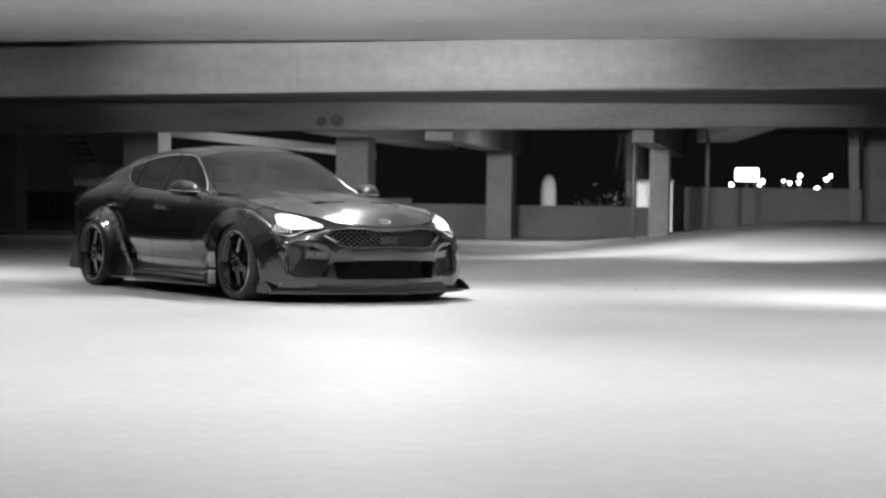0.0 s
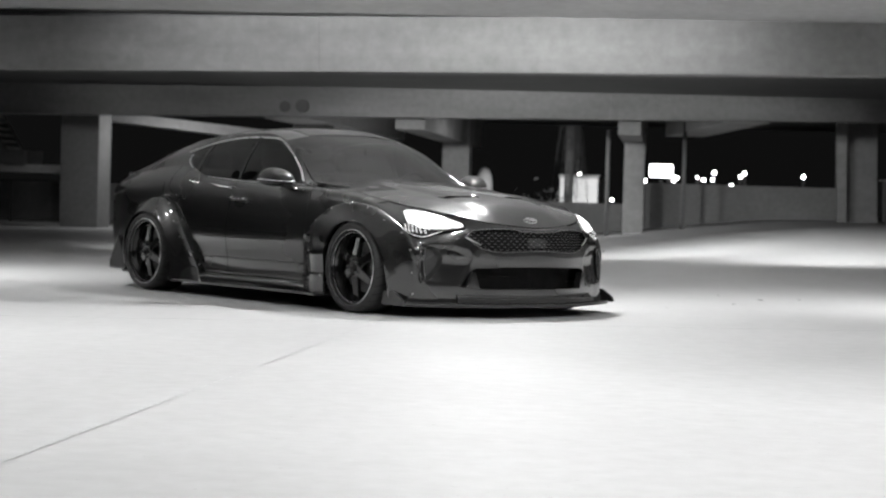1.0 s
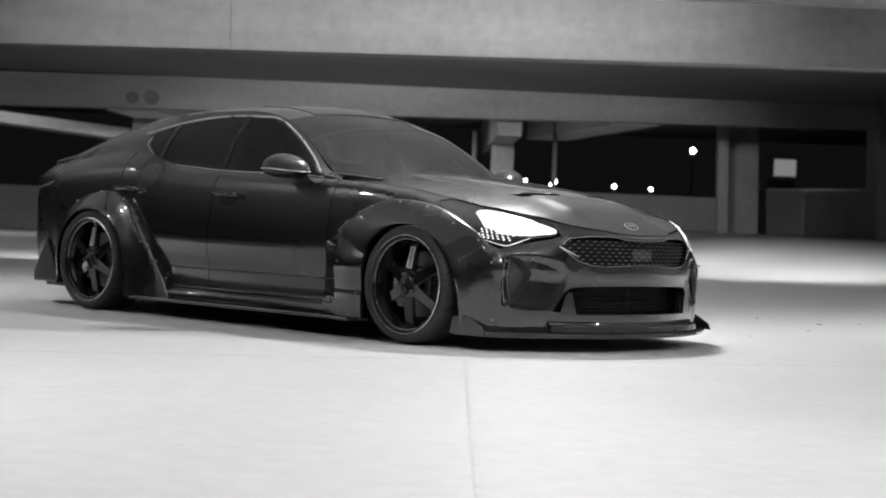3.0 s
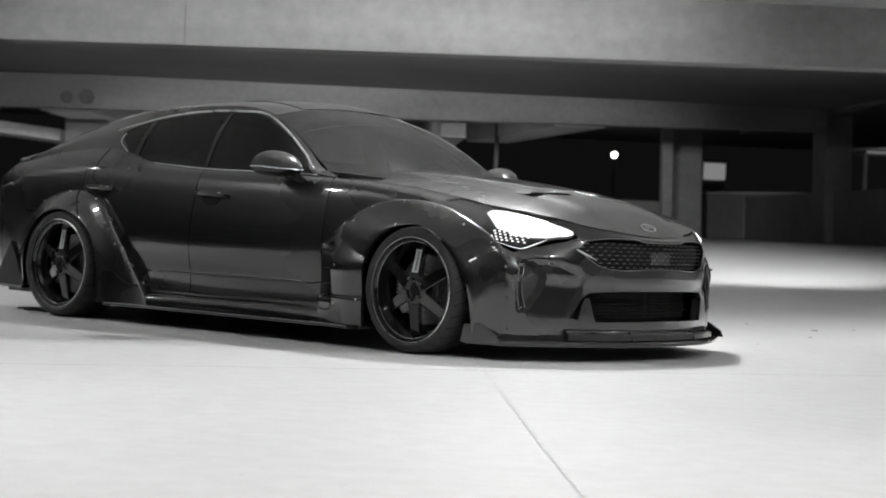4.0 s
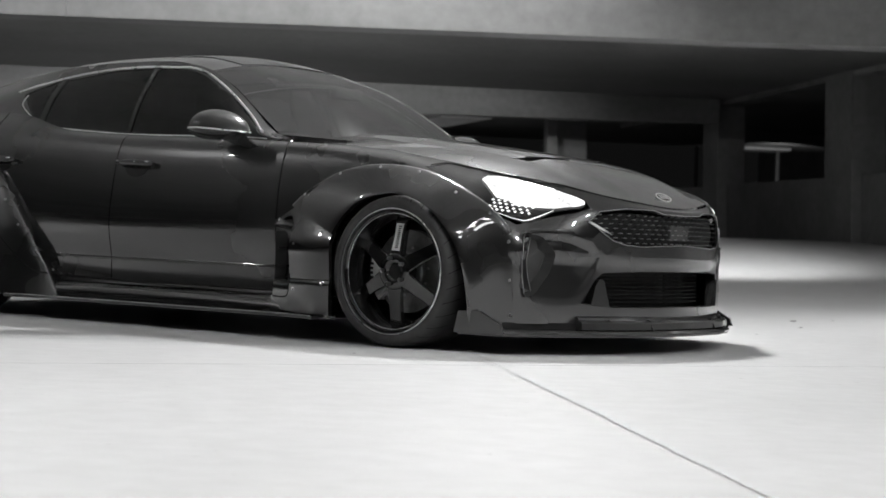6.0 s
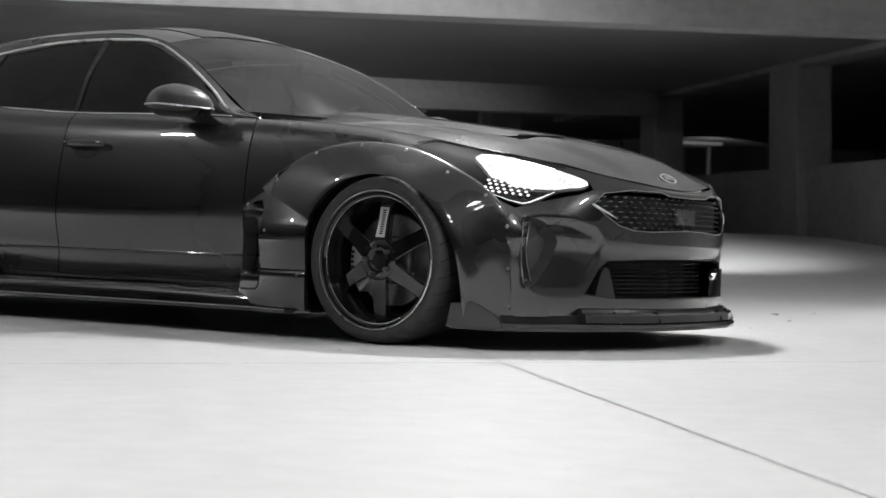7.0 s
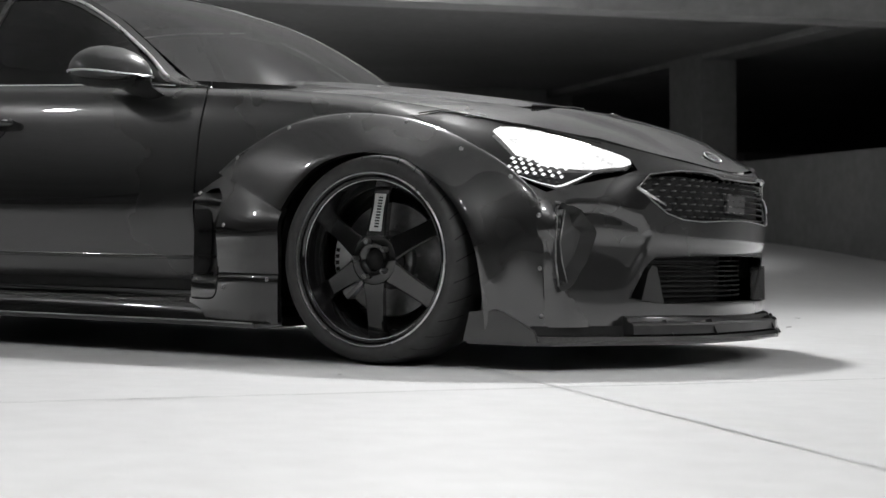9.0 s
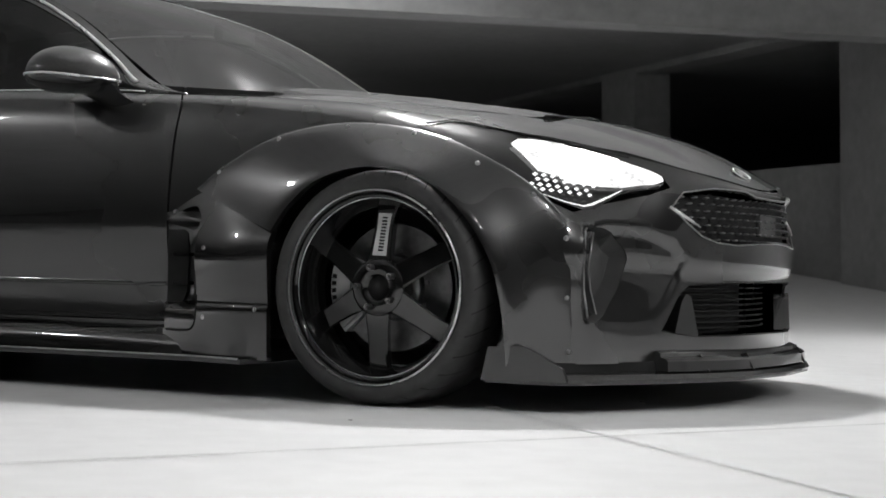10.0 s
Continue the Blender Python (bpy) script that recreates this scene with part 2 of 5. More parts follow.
def column(name, u0, u1, w0, w1, z1, label, chamfer=0.02, m=None):
    c = part(name, box(u0, u1, w0, w1, min(floor_height(u0, w0), floor_height(u1, w1)) - 0.4, z1, chamfer), WALL, m=m or G)
    return tagged(c, label, "column", kind="structure")


column("column_1", -11.55, -10.7, 25.0, 25.9, CEIL, "square concrete column with a pale lit edge")
column("column_2", -6.5, -5.75, 25.2, 26.0, 2.9, "square concrete column carrying the beam")
column("column_3", 0.55, 1.0, 26.6, 27.2, 2.45, "dark concrete column beside the parapet")
column("column_4", 7.45, 7.95, 22.5, 23.4, 3.2, "square concrete column on the deck's edge", m=LEAN)
column("column_5", 7.48, 7.98, 16.0, 17.1, 3.2, "square concrete column on the deck's edge", m=LEAN)
column("column_10", 7.50, 8.00, 9.9, 10.95, 3.2, "square concrete column on the deck's edge", m=LEAN)
column("column_6", -16.9, -16.2, 29.5, 30.2, CEIL, "square concrete column at the stair")
column("column_7", -3.9, -3.25, 30.5, 31.2, CEIL, "square concrete column beside the parapet")
column("column_8", 5.05, 5.26, 25.6, 25.9, 3.2, "slim dark column", m=LEAN)
column("column_9", 5.35, 5.95, 26.2, 26.8, 3.2, "dark concrete column", m=LEAN)


def steel_post(name, u, w, r, z1, label):
    return tagged(part(name, tube([(u, w, floor_height(u, w)), (u, w, z1)], r, 12), STEELPAINT, m=G, smooth=True), label, "post", kind="structure")


steel_post("post_1", 0.2, 26.7, 0.05, 2.45, "pale painted steel post")
steel_post("post_2", 1.85, 27.0, 0.045, 2.9, "slim painted steel post with a bracket")


def parapet(name, u0, u1, w, h, label):
    z = floor_height((u0 + u1) / 2, w)
    return tagged(part(name, box(u0, u1, w, w + 0.2, -0.1, z + h, 0.012), WALL, m=G), label, "parapet", kind="structure")


parapet("wall_north_1", -30, -6.4, 33.0, 1.0, "dark concrete parapet wall")
parapet("wall_north_2", -6.4, 0.55, 33.0, 0.86, "dark concrete parapet wall")
parapet("wall_north_3", 0.95, 6.4, 33.0, 0.86, "dark concrete parapet wall")
tagged(part("wall_north_4", box(6.5, 16.0, 30.0, 30.2, -0.2, 1.36, 0.012), WALL, m=LEAN), "concrete parapet wall with a pale coping", "parapet", kind="structure")
tagged(part("coping", box(6.45, 16.0, 29.96, 30.24, 1.364, 1.40, 0.008), STUCCO, m=LEAN), "pale coping on the parapet wall", "coping", kind="structure")
for i, (w0, w1) in enumerate(((-8.0, 9.88), (10.97, 15.98), (17.12, 22.48), (23.42, 29.94))):
    tagged(part(f"wall_east_{i + 1}", box(7.62, 7.82, w0, w1, -0.4, 1.30, 0.012), WALL, m=LEAN), "low concrete parapet wall along the deck's edge", "parapet", kind="structure")
tagged(part("edge_beam", box(7.5, 7.95, 9.0, 30.0, 2.66, 2.9, 0.012), BEAM, m=LEAN), "concrete edge beam over the deck's open side", "beam", kind="structure")
tagged(part("wall_west", box(-60.2, -60, -40, 37, 0, CEIL_NEAR + 0.25), WALL, m=G), "plain concrete garage wall", "wall", kind="structure")
tagged(part("wall_east", box(70, 70.2, -40, 37, 0, CEIL_NEAR + 0.25), WALL, m=G), "plain concrete garage wall", "wall", kind="structure")
tagged(part("wall_south", box(-60, 70, -40.2, -40, 0, CEIL_NEAR + 0.25), WALL, m=G), "plain concrete garage wall behind the camera", "wall", kind="structure")


def cross_beam(name, u0, u1, w0, w1, z0):
    return tagged(part(name, box(u0, u1, w0, w1, z0, CEIL, 0.015), BEAM, m=G), "concrete cross beam running between the main beams", "beam", kind="structure")


cross_beam("cross_beam_1", 0.5, 0.95, 22.6, 34.0, 2.2)
cross_beam("cross_beam_3", -3.9, -3.3, 22.6, 34.0, 2.2)
# skewed haunched girders that run back from the main beam
for p, q in (((3.45, 22.5), (2.35, 30.0)), ((-5.6, 22.5), (-5.3, 34.0))):
    d = Vector((q[0] - p[0], q[1] - p[1], 0)).normalized()
    n = Vector((d.y, -d.x, 0)) * 0.9
    bm = prism([p, q, (q[0] - n.x, q[1] - n.y), (p[0] - n.x, p[1] - n.y)], 2.44, 2.96)
    tagged(part("girder", bm, SLAB, m=TILT), "pale concrete girder running back from the main beam", "beam", kind="structure")

# ramp that climbs behind the columns, seen from below
bm = prism([(-12.2, 2.5), (-6.9, 2.0), (-6.9, 2.22), (-12.2, 2.72)], 27.2, 31.0, "y")
tagged(part("ramp", bm, SLAB, m=G), "sloping concrete ramp with a pale underside", "ramp", kind="structure")

# stair flight by the far column
st = thing("staircase", "dark concrete stair flight with solid sides beside the column", "staircase", G)
part("stringer", prism([(-15.95, 3.05), (-14.9, 1.35), (-14.2, 1.35), (-14.2, 1.75), (-14.7, 1.75), (-15.5, 3.05)], 30.2, 30.35, "y"), WALL, st)
part("stringer", prism([(-15.95, 3.05), (-14.9, 1.35), (-14.2, 1.35), (-14.2, 1.75), (-14.7, 1.75), (-15.5, 3.05)], 31.4, 31.55, "y"), WALL, st)
for i in range(9):
    part("tread", box(-15.75 + 0.1 * i, -15.45 + 0.1 * i, 30.35, 31.4, 2.9 - 0.16 * i, 2.94 - 0.16 * i), SLAB, st)
part("landing", box(-14.9, -13.0, 30.2, 31.6, 1.2, 1.4), SLAB, st)
rail = thing("guard_rail", "dark steel guard rail with thin uprights", "railing", G)
for u in (-15.5, -15.36, -14.46):
    part("upright", tube([(u, 30.0, -0.05), (u, 30.0, 1.0)], 0.025, 8), DARKSTEEL, rail)
part("top_bar", tube([(-16.2, 30.0, 1.0), (-13.2, 30.0, 1.0)], 0.025, 8), DARKSTEEL, rail)

# ceiling fixtures
def fixture_z(w):
    return CEIL_NEAR if w < NEAR_EDGE else CEIL if w < 8.9 else CEIL_FAR


def fixture(u, w, watts):
    f = thing("ceiling_light", "short white strip light fixed under the concrete ceiling", "ceiling light", G @ pose(u, w, fixture_z(w)), group="ceiling lights")
    part("housing", box(-0.24, 0.24, -0.08, 0.08, -0.07, -0.002, 0.01), STUCCO, f)
    part("diffuser", box(-0.2, 0.2, -0.065, 0.065, -0.1, -0.072, 0.01), TUBE, f, "glowing diffuser")
    lamp = bpy.data.lights.new("strip_light", "AREA")
    lamp.shape, lamp.size, lamp.size_y, lamp.energy = "RECTANGLE", 0.34, 0.11, watts
    new("strip_light", lamp).matrix_basis = G @ pose(u, w, fixture_z(w) - 0.11)
    return f


for u, w, watts in FIXTURES:
    fixture(u, w, watts)


def downlight(u, w, watts):
    f = thing("downlight", "added square ceiling lamp, hidden fill for the far bay", "ceiling light", G @ pose(u, w, fixture_z(w)), group="downlights")
    part("housing", box(-0.2, 0.2, -0.2, 0.2, -0.1, -0.002, 0.01), STUCCO, f)
    part("diffuser", box(-0.17, 0.17, -0.17, 0.17, -0.12, -0.102, 0.006), TUBE, f, "glowing diffuser")
    lamp = bpy.data.lights.new("downlight", "AREA")
    lamp.shape, lamp.size, lamp.energy = "SQUARE", 0.34, watts
    new("downlight", lamp).matrix_basis = G @ pose(u, w, fixture_z(w) - 0.13)


for u, w, watts in FILL_DOWNLIGHTS:
    downlight(u, w, watts)


# an added fill lamp; head, bracket and visor are made up with it
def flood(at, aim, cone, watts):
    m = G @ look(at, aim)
    f = thing("flood_light", "added unseen fill lamp in a small steel head on a bracket", "flood light", m, group="flood lights")
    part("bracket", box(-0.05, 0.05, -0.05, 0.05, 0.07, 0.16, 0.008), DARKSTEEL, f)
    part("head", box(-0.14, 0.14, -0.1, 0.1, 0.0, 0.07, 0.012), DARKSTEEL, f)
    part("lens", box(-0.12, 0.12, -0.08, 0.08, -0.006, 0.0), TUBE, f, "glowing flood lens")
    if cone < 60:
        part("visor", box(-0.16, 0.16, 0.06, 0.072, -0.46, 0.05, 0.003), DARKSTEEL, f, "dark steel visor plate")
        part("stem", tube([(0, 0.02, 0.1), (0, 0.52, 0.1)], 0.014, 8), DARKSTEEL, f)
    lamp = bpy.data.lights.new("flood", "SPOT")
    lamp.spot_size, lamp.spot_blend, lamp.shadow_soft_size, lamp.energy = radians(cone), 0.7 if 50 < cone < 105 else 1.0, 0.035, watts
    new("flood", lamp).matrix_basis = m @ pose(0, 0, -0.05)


for at, aim, cone, watts in FILL_FLOODS:
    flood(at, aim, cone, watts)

# conduit box with two round knockouts by the column head
cb = thing("junction_box", "round steel junction box and conduit on the beam", "junction box", TILT)
part("drum", lathe([(0.001, 21.9), (0.13, 21.9), (0.13, 22.0)], 20, "y"), DARKSTEEL, cb, m=pose(-5.62, 0, 2.66))
part("cover", lathe([(0.001, 21.87), (0.11, 21.87), (0.11, 21.9)], 20, "y"), DARKSTEEL, cb, m=pose(-5.95, 0, 2.64))

# ---- the night city beyond the parapet ----
def street_lamp(u, z, w, r):
    r *= 0.62
    sl = thing("street_lamp", "distant glowing street lamp on a slim dark pole", "street lamp", G @ pose(u, w, -7), group="city lights")
    part("pole", tube([(0, 0, 0), (0, 0, z + 7 - r)], [0.12, 0.07], 6), DARKSTEEL, sl)
    b2 = bmesh.new()
    bmesh.ops.create_uvsphere(b2, u_segments=12, v_segments=8, radius=r)
    part("globe", b2, LAMPGLOW, sl, "glowing white globe", m=pose(0, 0, z + 7), smooth=True)
    return sl


for u, z, r in ((-2.87, 2.33, 0.13), (0.44, 2.09, 0.16), (2.02, 2.29, 0.15), (1.85, 2.1, 0.13), (3.9, 2.59, 0.15), (3.83, 2.25, 0.15), (3.38, 2.21, 0.13),
                (3.07, 2.32, 0.1), (3.02, 1.78, 0.16), (4.76, 1.93, 0.2), (5.4, 2.6, 0.14), (5.2, 2.42, 0.14), (8.3, 2.5, 0.16), (10.1, 2.45, 0.15), (-1.18, 1.08, 0.12), (0.37, 1.52, 0.14)):
    street_lamp(u, z, 80.0, r)
street_lamp(23.3, 7.7, 160.0, 0.40)
street_lamp(20.2, 5.4, 70.0, 0.26)

sg = thing("lit_sign", "bright white lit roadside sign on a steel frame", "sign", G @ pose(1.25, 79, -7))
part("panel", box(-0.58, 0.58, 0, 0.3, 9.28, 9.92, 0.08), SIGNGLOW, sg, "glowing white panel")
part("post", box(-0.08, 0.08, 0.05, 0.25, 0, 9.2), DARKSTEEL, sg)
part("brace", tube([(0.3, 0.15, 9.2), (1.9, 0.15, 7.9)], 0.09, 6), STEELPAINT, sg)
b2 = bmesh.new()
for z0, z1 in ((7.9, 8.2),):
    box(1.6, 3.2, 0, 0.2, z0, z1, 0, b2)
part("sign_board", b2, STUCCO, sg)

bd = thing("low_building", "low pale stuccoed building lit from the street", "building", G @ pose(-1.95, 60, -7))
part("wall", box(-0.75, 0.75, 0, 6, 0, 8.9), STUCCO, bd)
part("parapet_cap", box(-0.8, 0.8, -0.05, 6.05, 8.85, 8.98), WALL, bd)
part("window", box(-0.5, -0.1, -0.03, 0.02, 6.5, 7.4), DARKSTEEL, bd)
part("window", box(0.15, 0.55, -0.03, 0.02, 6.5, 7.4), DARKSTEEL, bd)
# added spot without a fixture, brightens the building's front
lamp = bpy.data.lights.new("street_flood", "SPOT")
lamp.energy, lamp.spot_size = 6000, radians(60)
new("street_flood", lamp).matrix_basis = G @ look((-1.5, 50, -2), (-2.0, 58, 1.4))

py = thing("sign_pylon", "white tapered pylon standing beyond the parapet", "pylon", G @ pose(-4.27, 45, -7))
part("shaft", lathe([(0.27, 0), (0.26, 8.35), (0.23, 8.65), (0.15, 8.85), (0.001, 8.92)], 16, "z"), STUCCO, py, smooth=True)


def palm(u, w, top):
    p = thing("palm_tree", "tall palm tree with hanging fronds, lit from below", "tree", G @ pose(u, w, -7))
    h = top + 7
    part("trunk", tube([(0, 0, 0), (0.05, 0, h * 0.4), (-0.04, 0, h * 0.75), (0.02, 0, h)], [0.22, 0.17, 0.14, 0.13], 10), BARK, p, smooth=True)
    rnd = random.Random(4)
    bm = bmesh.new()
    for k in range(24):
        a, lift = rnd.uniform(0, 2 * math.pi), rnd.uniform(-0.8, 0.7)
        L = rnd.uniform(1.0, 1.9)
        base = Vector((0, 0, h))
        pts = []
        for i in range(13):
            t = i / 12
            pts.append(base + Vector((math.cos(a) * L * 0.38 * t ** 0.7, math.sin(a) * L * 0.38 * t ** 0.7, L * (lift * t - 1.5 * t * t))))
        d = Vector((-math.sin(a), math.cos(a), 0))
        for i in range(12):
            c, n = pts[i], pts[i + 1]
            for sgn in (1, -1):
                for q in (0.0, 0.5):
                    s0 = c.lerp(n, q)
                    tip = s0 + d * sgn * rnd.uniform(0.12, 0.26) * (1 - 0.6 * i / 12) + (n - c) * 0.7 + Vector((0, 0, -rnd.uniform(0.08, 0.26)))
                    bm.faces.new([bm.verts.new(s0), bm.verts.new(s0 + (n - c) * 0.22), bm.verts.new(tip)])
    part("crown", bm, LEAF, p)
    return p


palm(-1.55, 45, 3.9)
b2 = bmesh.new()
rnd = random.Random(9)
for k in range(900):
    c = Vector((rnd.gauss(0, 0.45), rnd.gauss(0, 0.4), 7.0 + abs(rnd.gauss(0, 0.45))))
    a = Vector((rnd.uniform(-1, 1), rnd.uniform(-1, 1), rnd.uniform(-1, 1))).normalized() * 0.1
    b = a.cross(Vector((rnd.uniform(-1, 1), rnd.uniform(-1, 1), 0.3))).normalized() * 0.04
    b2.faces.new([b2.verts.new(c - a), b2.verts.new(c + b), b2.verts.new(c + a)])
sh = thing("shrub", "low leafy shrub lit from below", "shrub", G @ pose(-2.15, 43, -7))
part("leaves", b2, LEAF, sh)
part("stem", tube([(0, 0, 0), (0, 0, 7.0)], [0.12, 0.05], 6), BARK, sh)
# bare fill spot added for palm, shrub and pylon
lamp = bpy.data.lights.new("palm_uplight", "SPOT")
lamp.energy, lamp.spot_size = 1500, radians(60)
new("palm_uplight", lamp).matrix_basis = G @ look((-2.2, 38, -1.5), (-2.8, 45, 2.0))

# lit kiosk and pale canopy beyond the deck's open side
kb = thing("kiosk", "small pale kiosk with a dimly lit front", "kiosk", G @ pose(12.85, 60, -7))
part("body", box(-0.42, 0.42, 0, 1.5, 0, 9.75, 0.03), WALL, kb)
part("window", box(-0.42, 0.42, -0.06, 0.0, 9.78, 10.42, 0.02), SIGNGLOW2, kb, "dimly glowing window")
part("roof_slab", box(-0.5, 0.5, -0.1, 1.6, 10.46, 10.54, 0.01), WALL, kb)
cn = thing("canopy", "pale flat canopy on posts beyond the deck", "canopy", G @ pose(12.6, 36, -7))
part("roof", box(-0.65, 0.6, 0, 1.2, 9.9, 10.06, 0.02), STUCCO, cn)
part("sign_box", box(0.28, 0.42, -0.05, 0.1, 10.0, 10.3, 0.01), SIGNGLOW2, cn, "small dimly lit sign box")
for u in (-0.5, 0.45):
    part("post", tube([(u, 0.6, 0), (u, 0.6, 9.9)], 0.06, 8), STEELPAINT, cn)
# fill spot with no lamp body, added to lift the canopy
lamp = bpy.data.lights.new("canopy_lamp", "SPOT")
lamp.energy, lamp.spot_size = 60, radians(70)
new("canopy_lamp", lamp).matrix_basis = G @ look((12.2, 33.5, 2.4), (12.6, 36, 3.0))
ob_ = thing("office_block", "dark office block with dim window bays beyond the deck", "building", G @ pose(27, 46, -7))
part("wall", box(-9, 12, 0, 8, 0, 12.5), WALL, ob_)
for i in range(7):
    part("window_bay", box(-8.4 + 2.9 * i, -7.0 + 2.9 * i, -0.06, 0.04, 8.2, 10.6, 0.02), STEELPAINT, ob_)


# dry leaves and grit lying on the deck
def litter(x, y, size, seed):
    rnd = random.Random(seed)
    bm = bmesh.new()
    ring0 = [(math.cos(a) * size * rnd.uniform(0.6, 1.2), math.sin(a) * size * 0.5 * rnd.uniform(0.6, 1.2)) for a in np.linspace(0, 2 * math.pi, 9, endpoint=False)]
    mid = bm.verts.new((0, 0, size * 0.35))
    vs = [bm.verts.new((p, q, rnd.uniform(0.002, size * 0.4))) for p, q in ring0]
    for i in range(9):
        bm.faces.new((mid, vs[i], vs[(i + 1) % 9]))
    u, w = x * math.cos(radians(44)) + y * math.sin(radians(44)), -x * math.sin(radians(44)) + y * math.cos(radians(44))
    m = pose(x, y, floor_height(u, w) + 0.002, 0, 0, rnd.uniform(0, 180))
    return tagged(part("dry_leaf", bm, BARK, m=m), "small curled dry leaf on the concrete floor", "leaf", "litter")


for k, (x, y, size) in enumerate(((-0.38, 4.26, 0.030), (-0.46, 3.83, 0.028), (0.00, 2.96, 0.030), (0.20, -1.55, 0.012), (0.56, -0.46, 0.020), (-1.14, 4.02, 0.020), (0.24, 1.90, 0.016))):
    litter(x, y, size, k)


# ---- the car ----
from mathutils.bvhtree import BVHTree
from mathutils.geometry import delaunay_2d_cdt

CY = -0.02  # the car's middle line
AXLE_R = -2.905
HUB_Z = 0.325


def catmull(p0, p1, p2, p3, t):
    return 0.5 * ((2 * p1) + (p2 - p0) * t + (2 * p0 - 5 * p1 + 4 * p2 - p3) * t * t + (3 * p1 - p0 - 3 * p2 + p3) * t * t * t)


def curve_at(pts, u):
    n = len(pts)
    i = min(max(int(math.floor(u)), 0), n - 2)
    t = u - i
    a = pts[i - 1] if i > 0 else 2 * pts[0] - pts[1]
    d = pts[i + 2] if i + 2 < n else 2 * pts[-1] - pts[-2]
    return catmull(a, pts[i], pts[i + 1], d, t)


def lerp_table(table, x):
    return float(np.interp(x, [a for a, _ in table], [b for _, b in table]))


HOOD_MID = [(-0.80, 0.968), (-0.5, 0.948), (-0.19, 0.914), (0.11, 0.878), (0.37, 0.832), (0.55, 0.778), (0.67, 0.718), (0.735, 0.68), (0.785, 0.650), (0.82, 0.62)]
HOOD_FALL = [(-0.74, 0.10), (-0.18, 0.075), (0.15, 0.10), (0.32, 0.125), (0.5, 0.15), (0.69, 0.11), (0.78, 0.05)]


def hood_z(x, y):
    """Height of the bonnet: a crowned sheet with a raised middle between two creases."""
    y = abs(y)
    dome = 0.015 / (1 + math.exp((y - (0.40 - 0.10 * max(0, min(1, (x + 0.2))))) / 0.013))
    dome *= max(0.0, min(1.0, (0.74 - x) / 0.25))
    return lerp_smooth(HOOD_MID, x) - lerp_table(HOOD_FALL, x) * y ** 2.2 + dome - 0.010


def lerp_smooth(table, x):
    d = 0.04
    return (lerp_table(table, x - d) + 2 * lerp_table(table, x) + lerp_table(table, x + d)) / 4


def inside(p, poly):
    x, y = p
    hit = False
    for i in range(len(poly)):
        (x0, y0), (x1, y1) = poly[i - 1], poly[i]
        if (y0 > y) != (y1 > y) and x < (x1 - x0) * (y - y0) / (y1 - y0) + x0:
            hit = not hit
    return hit


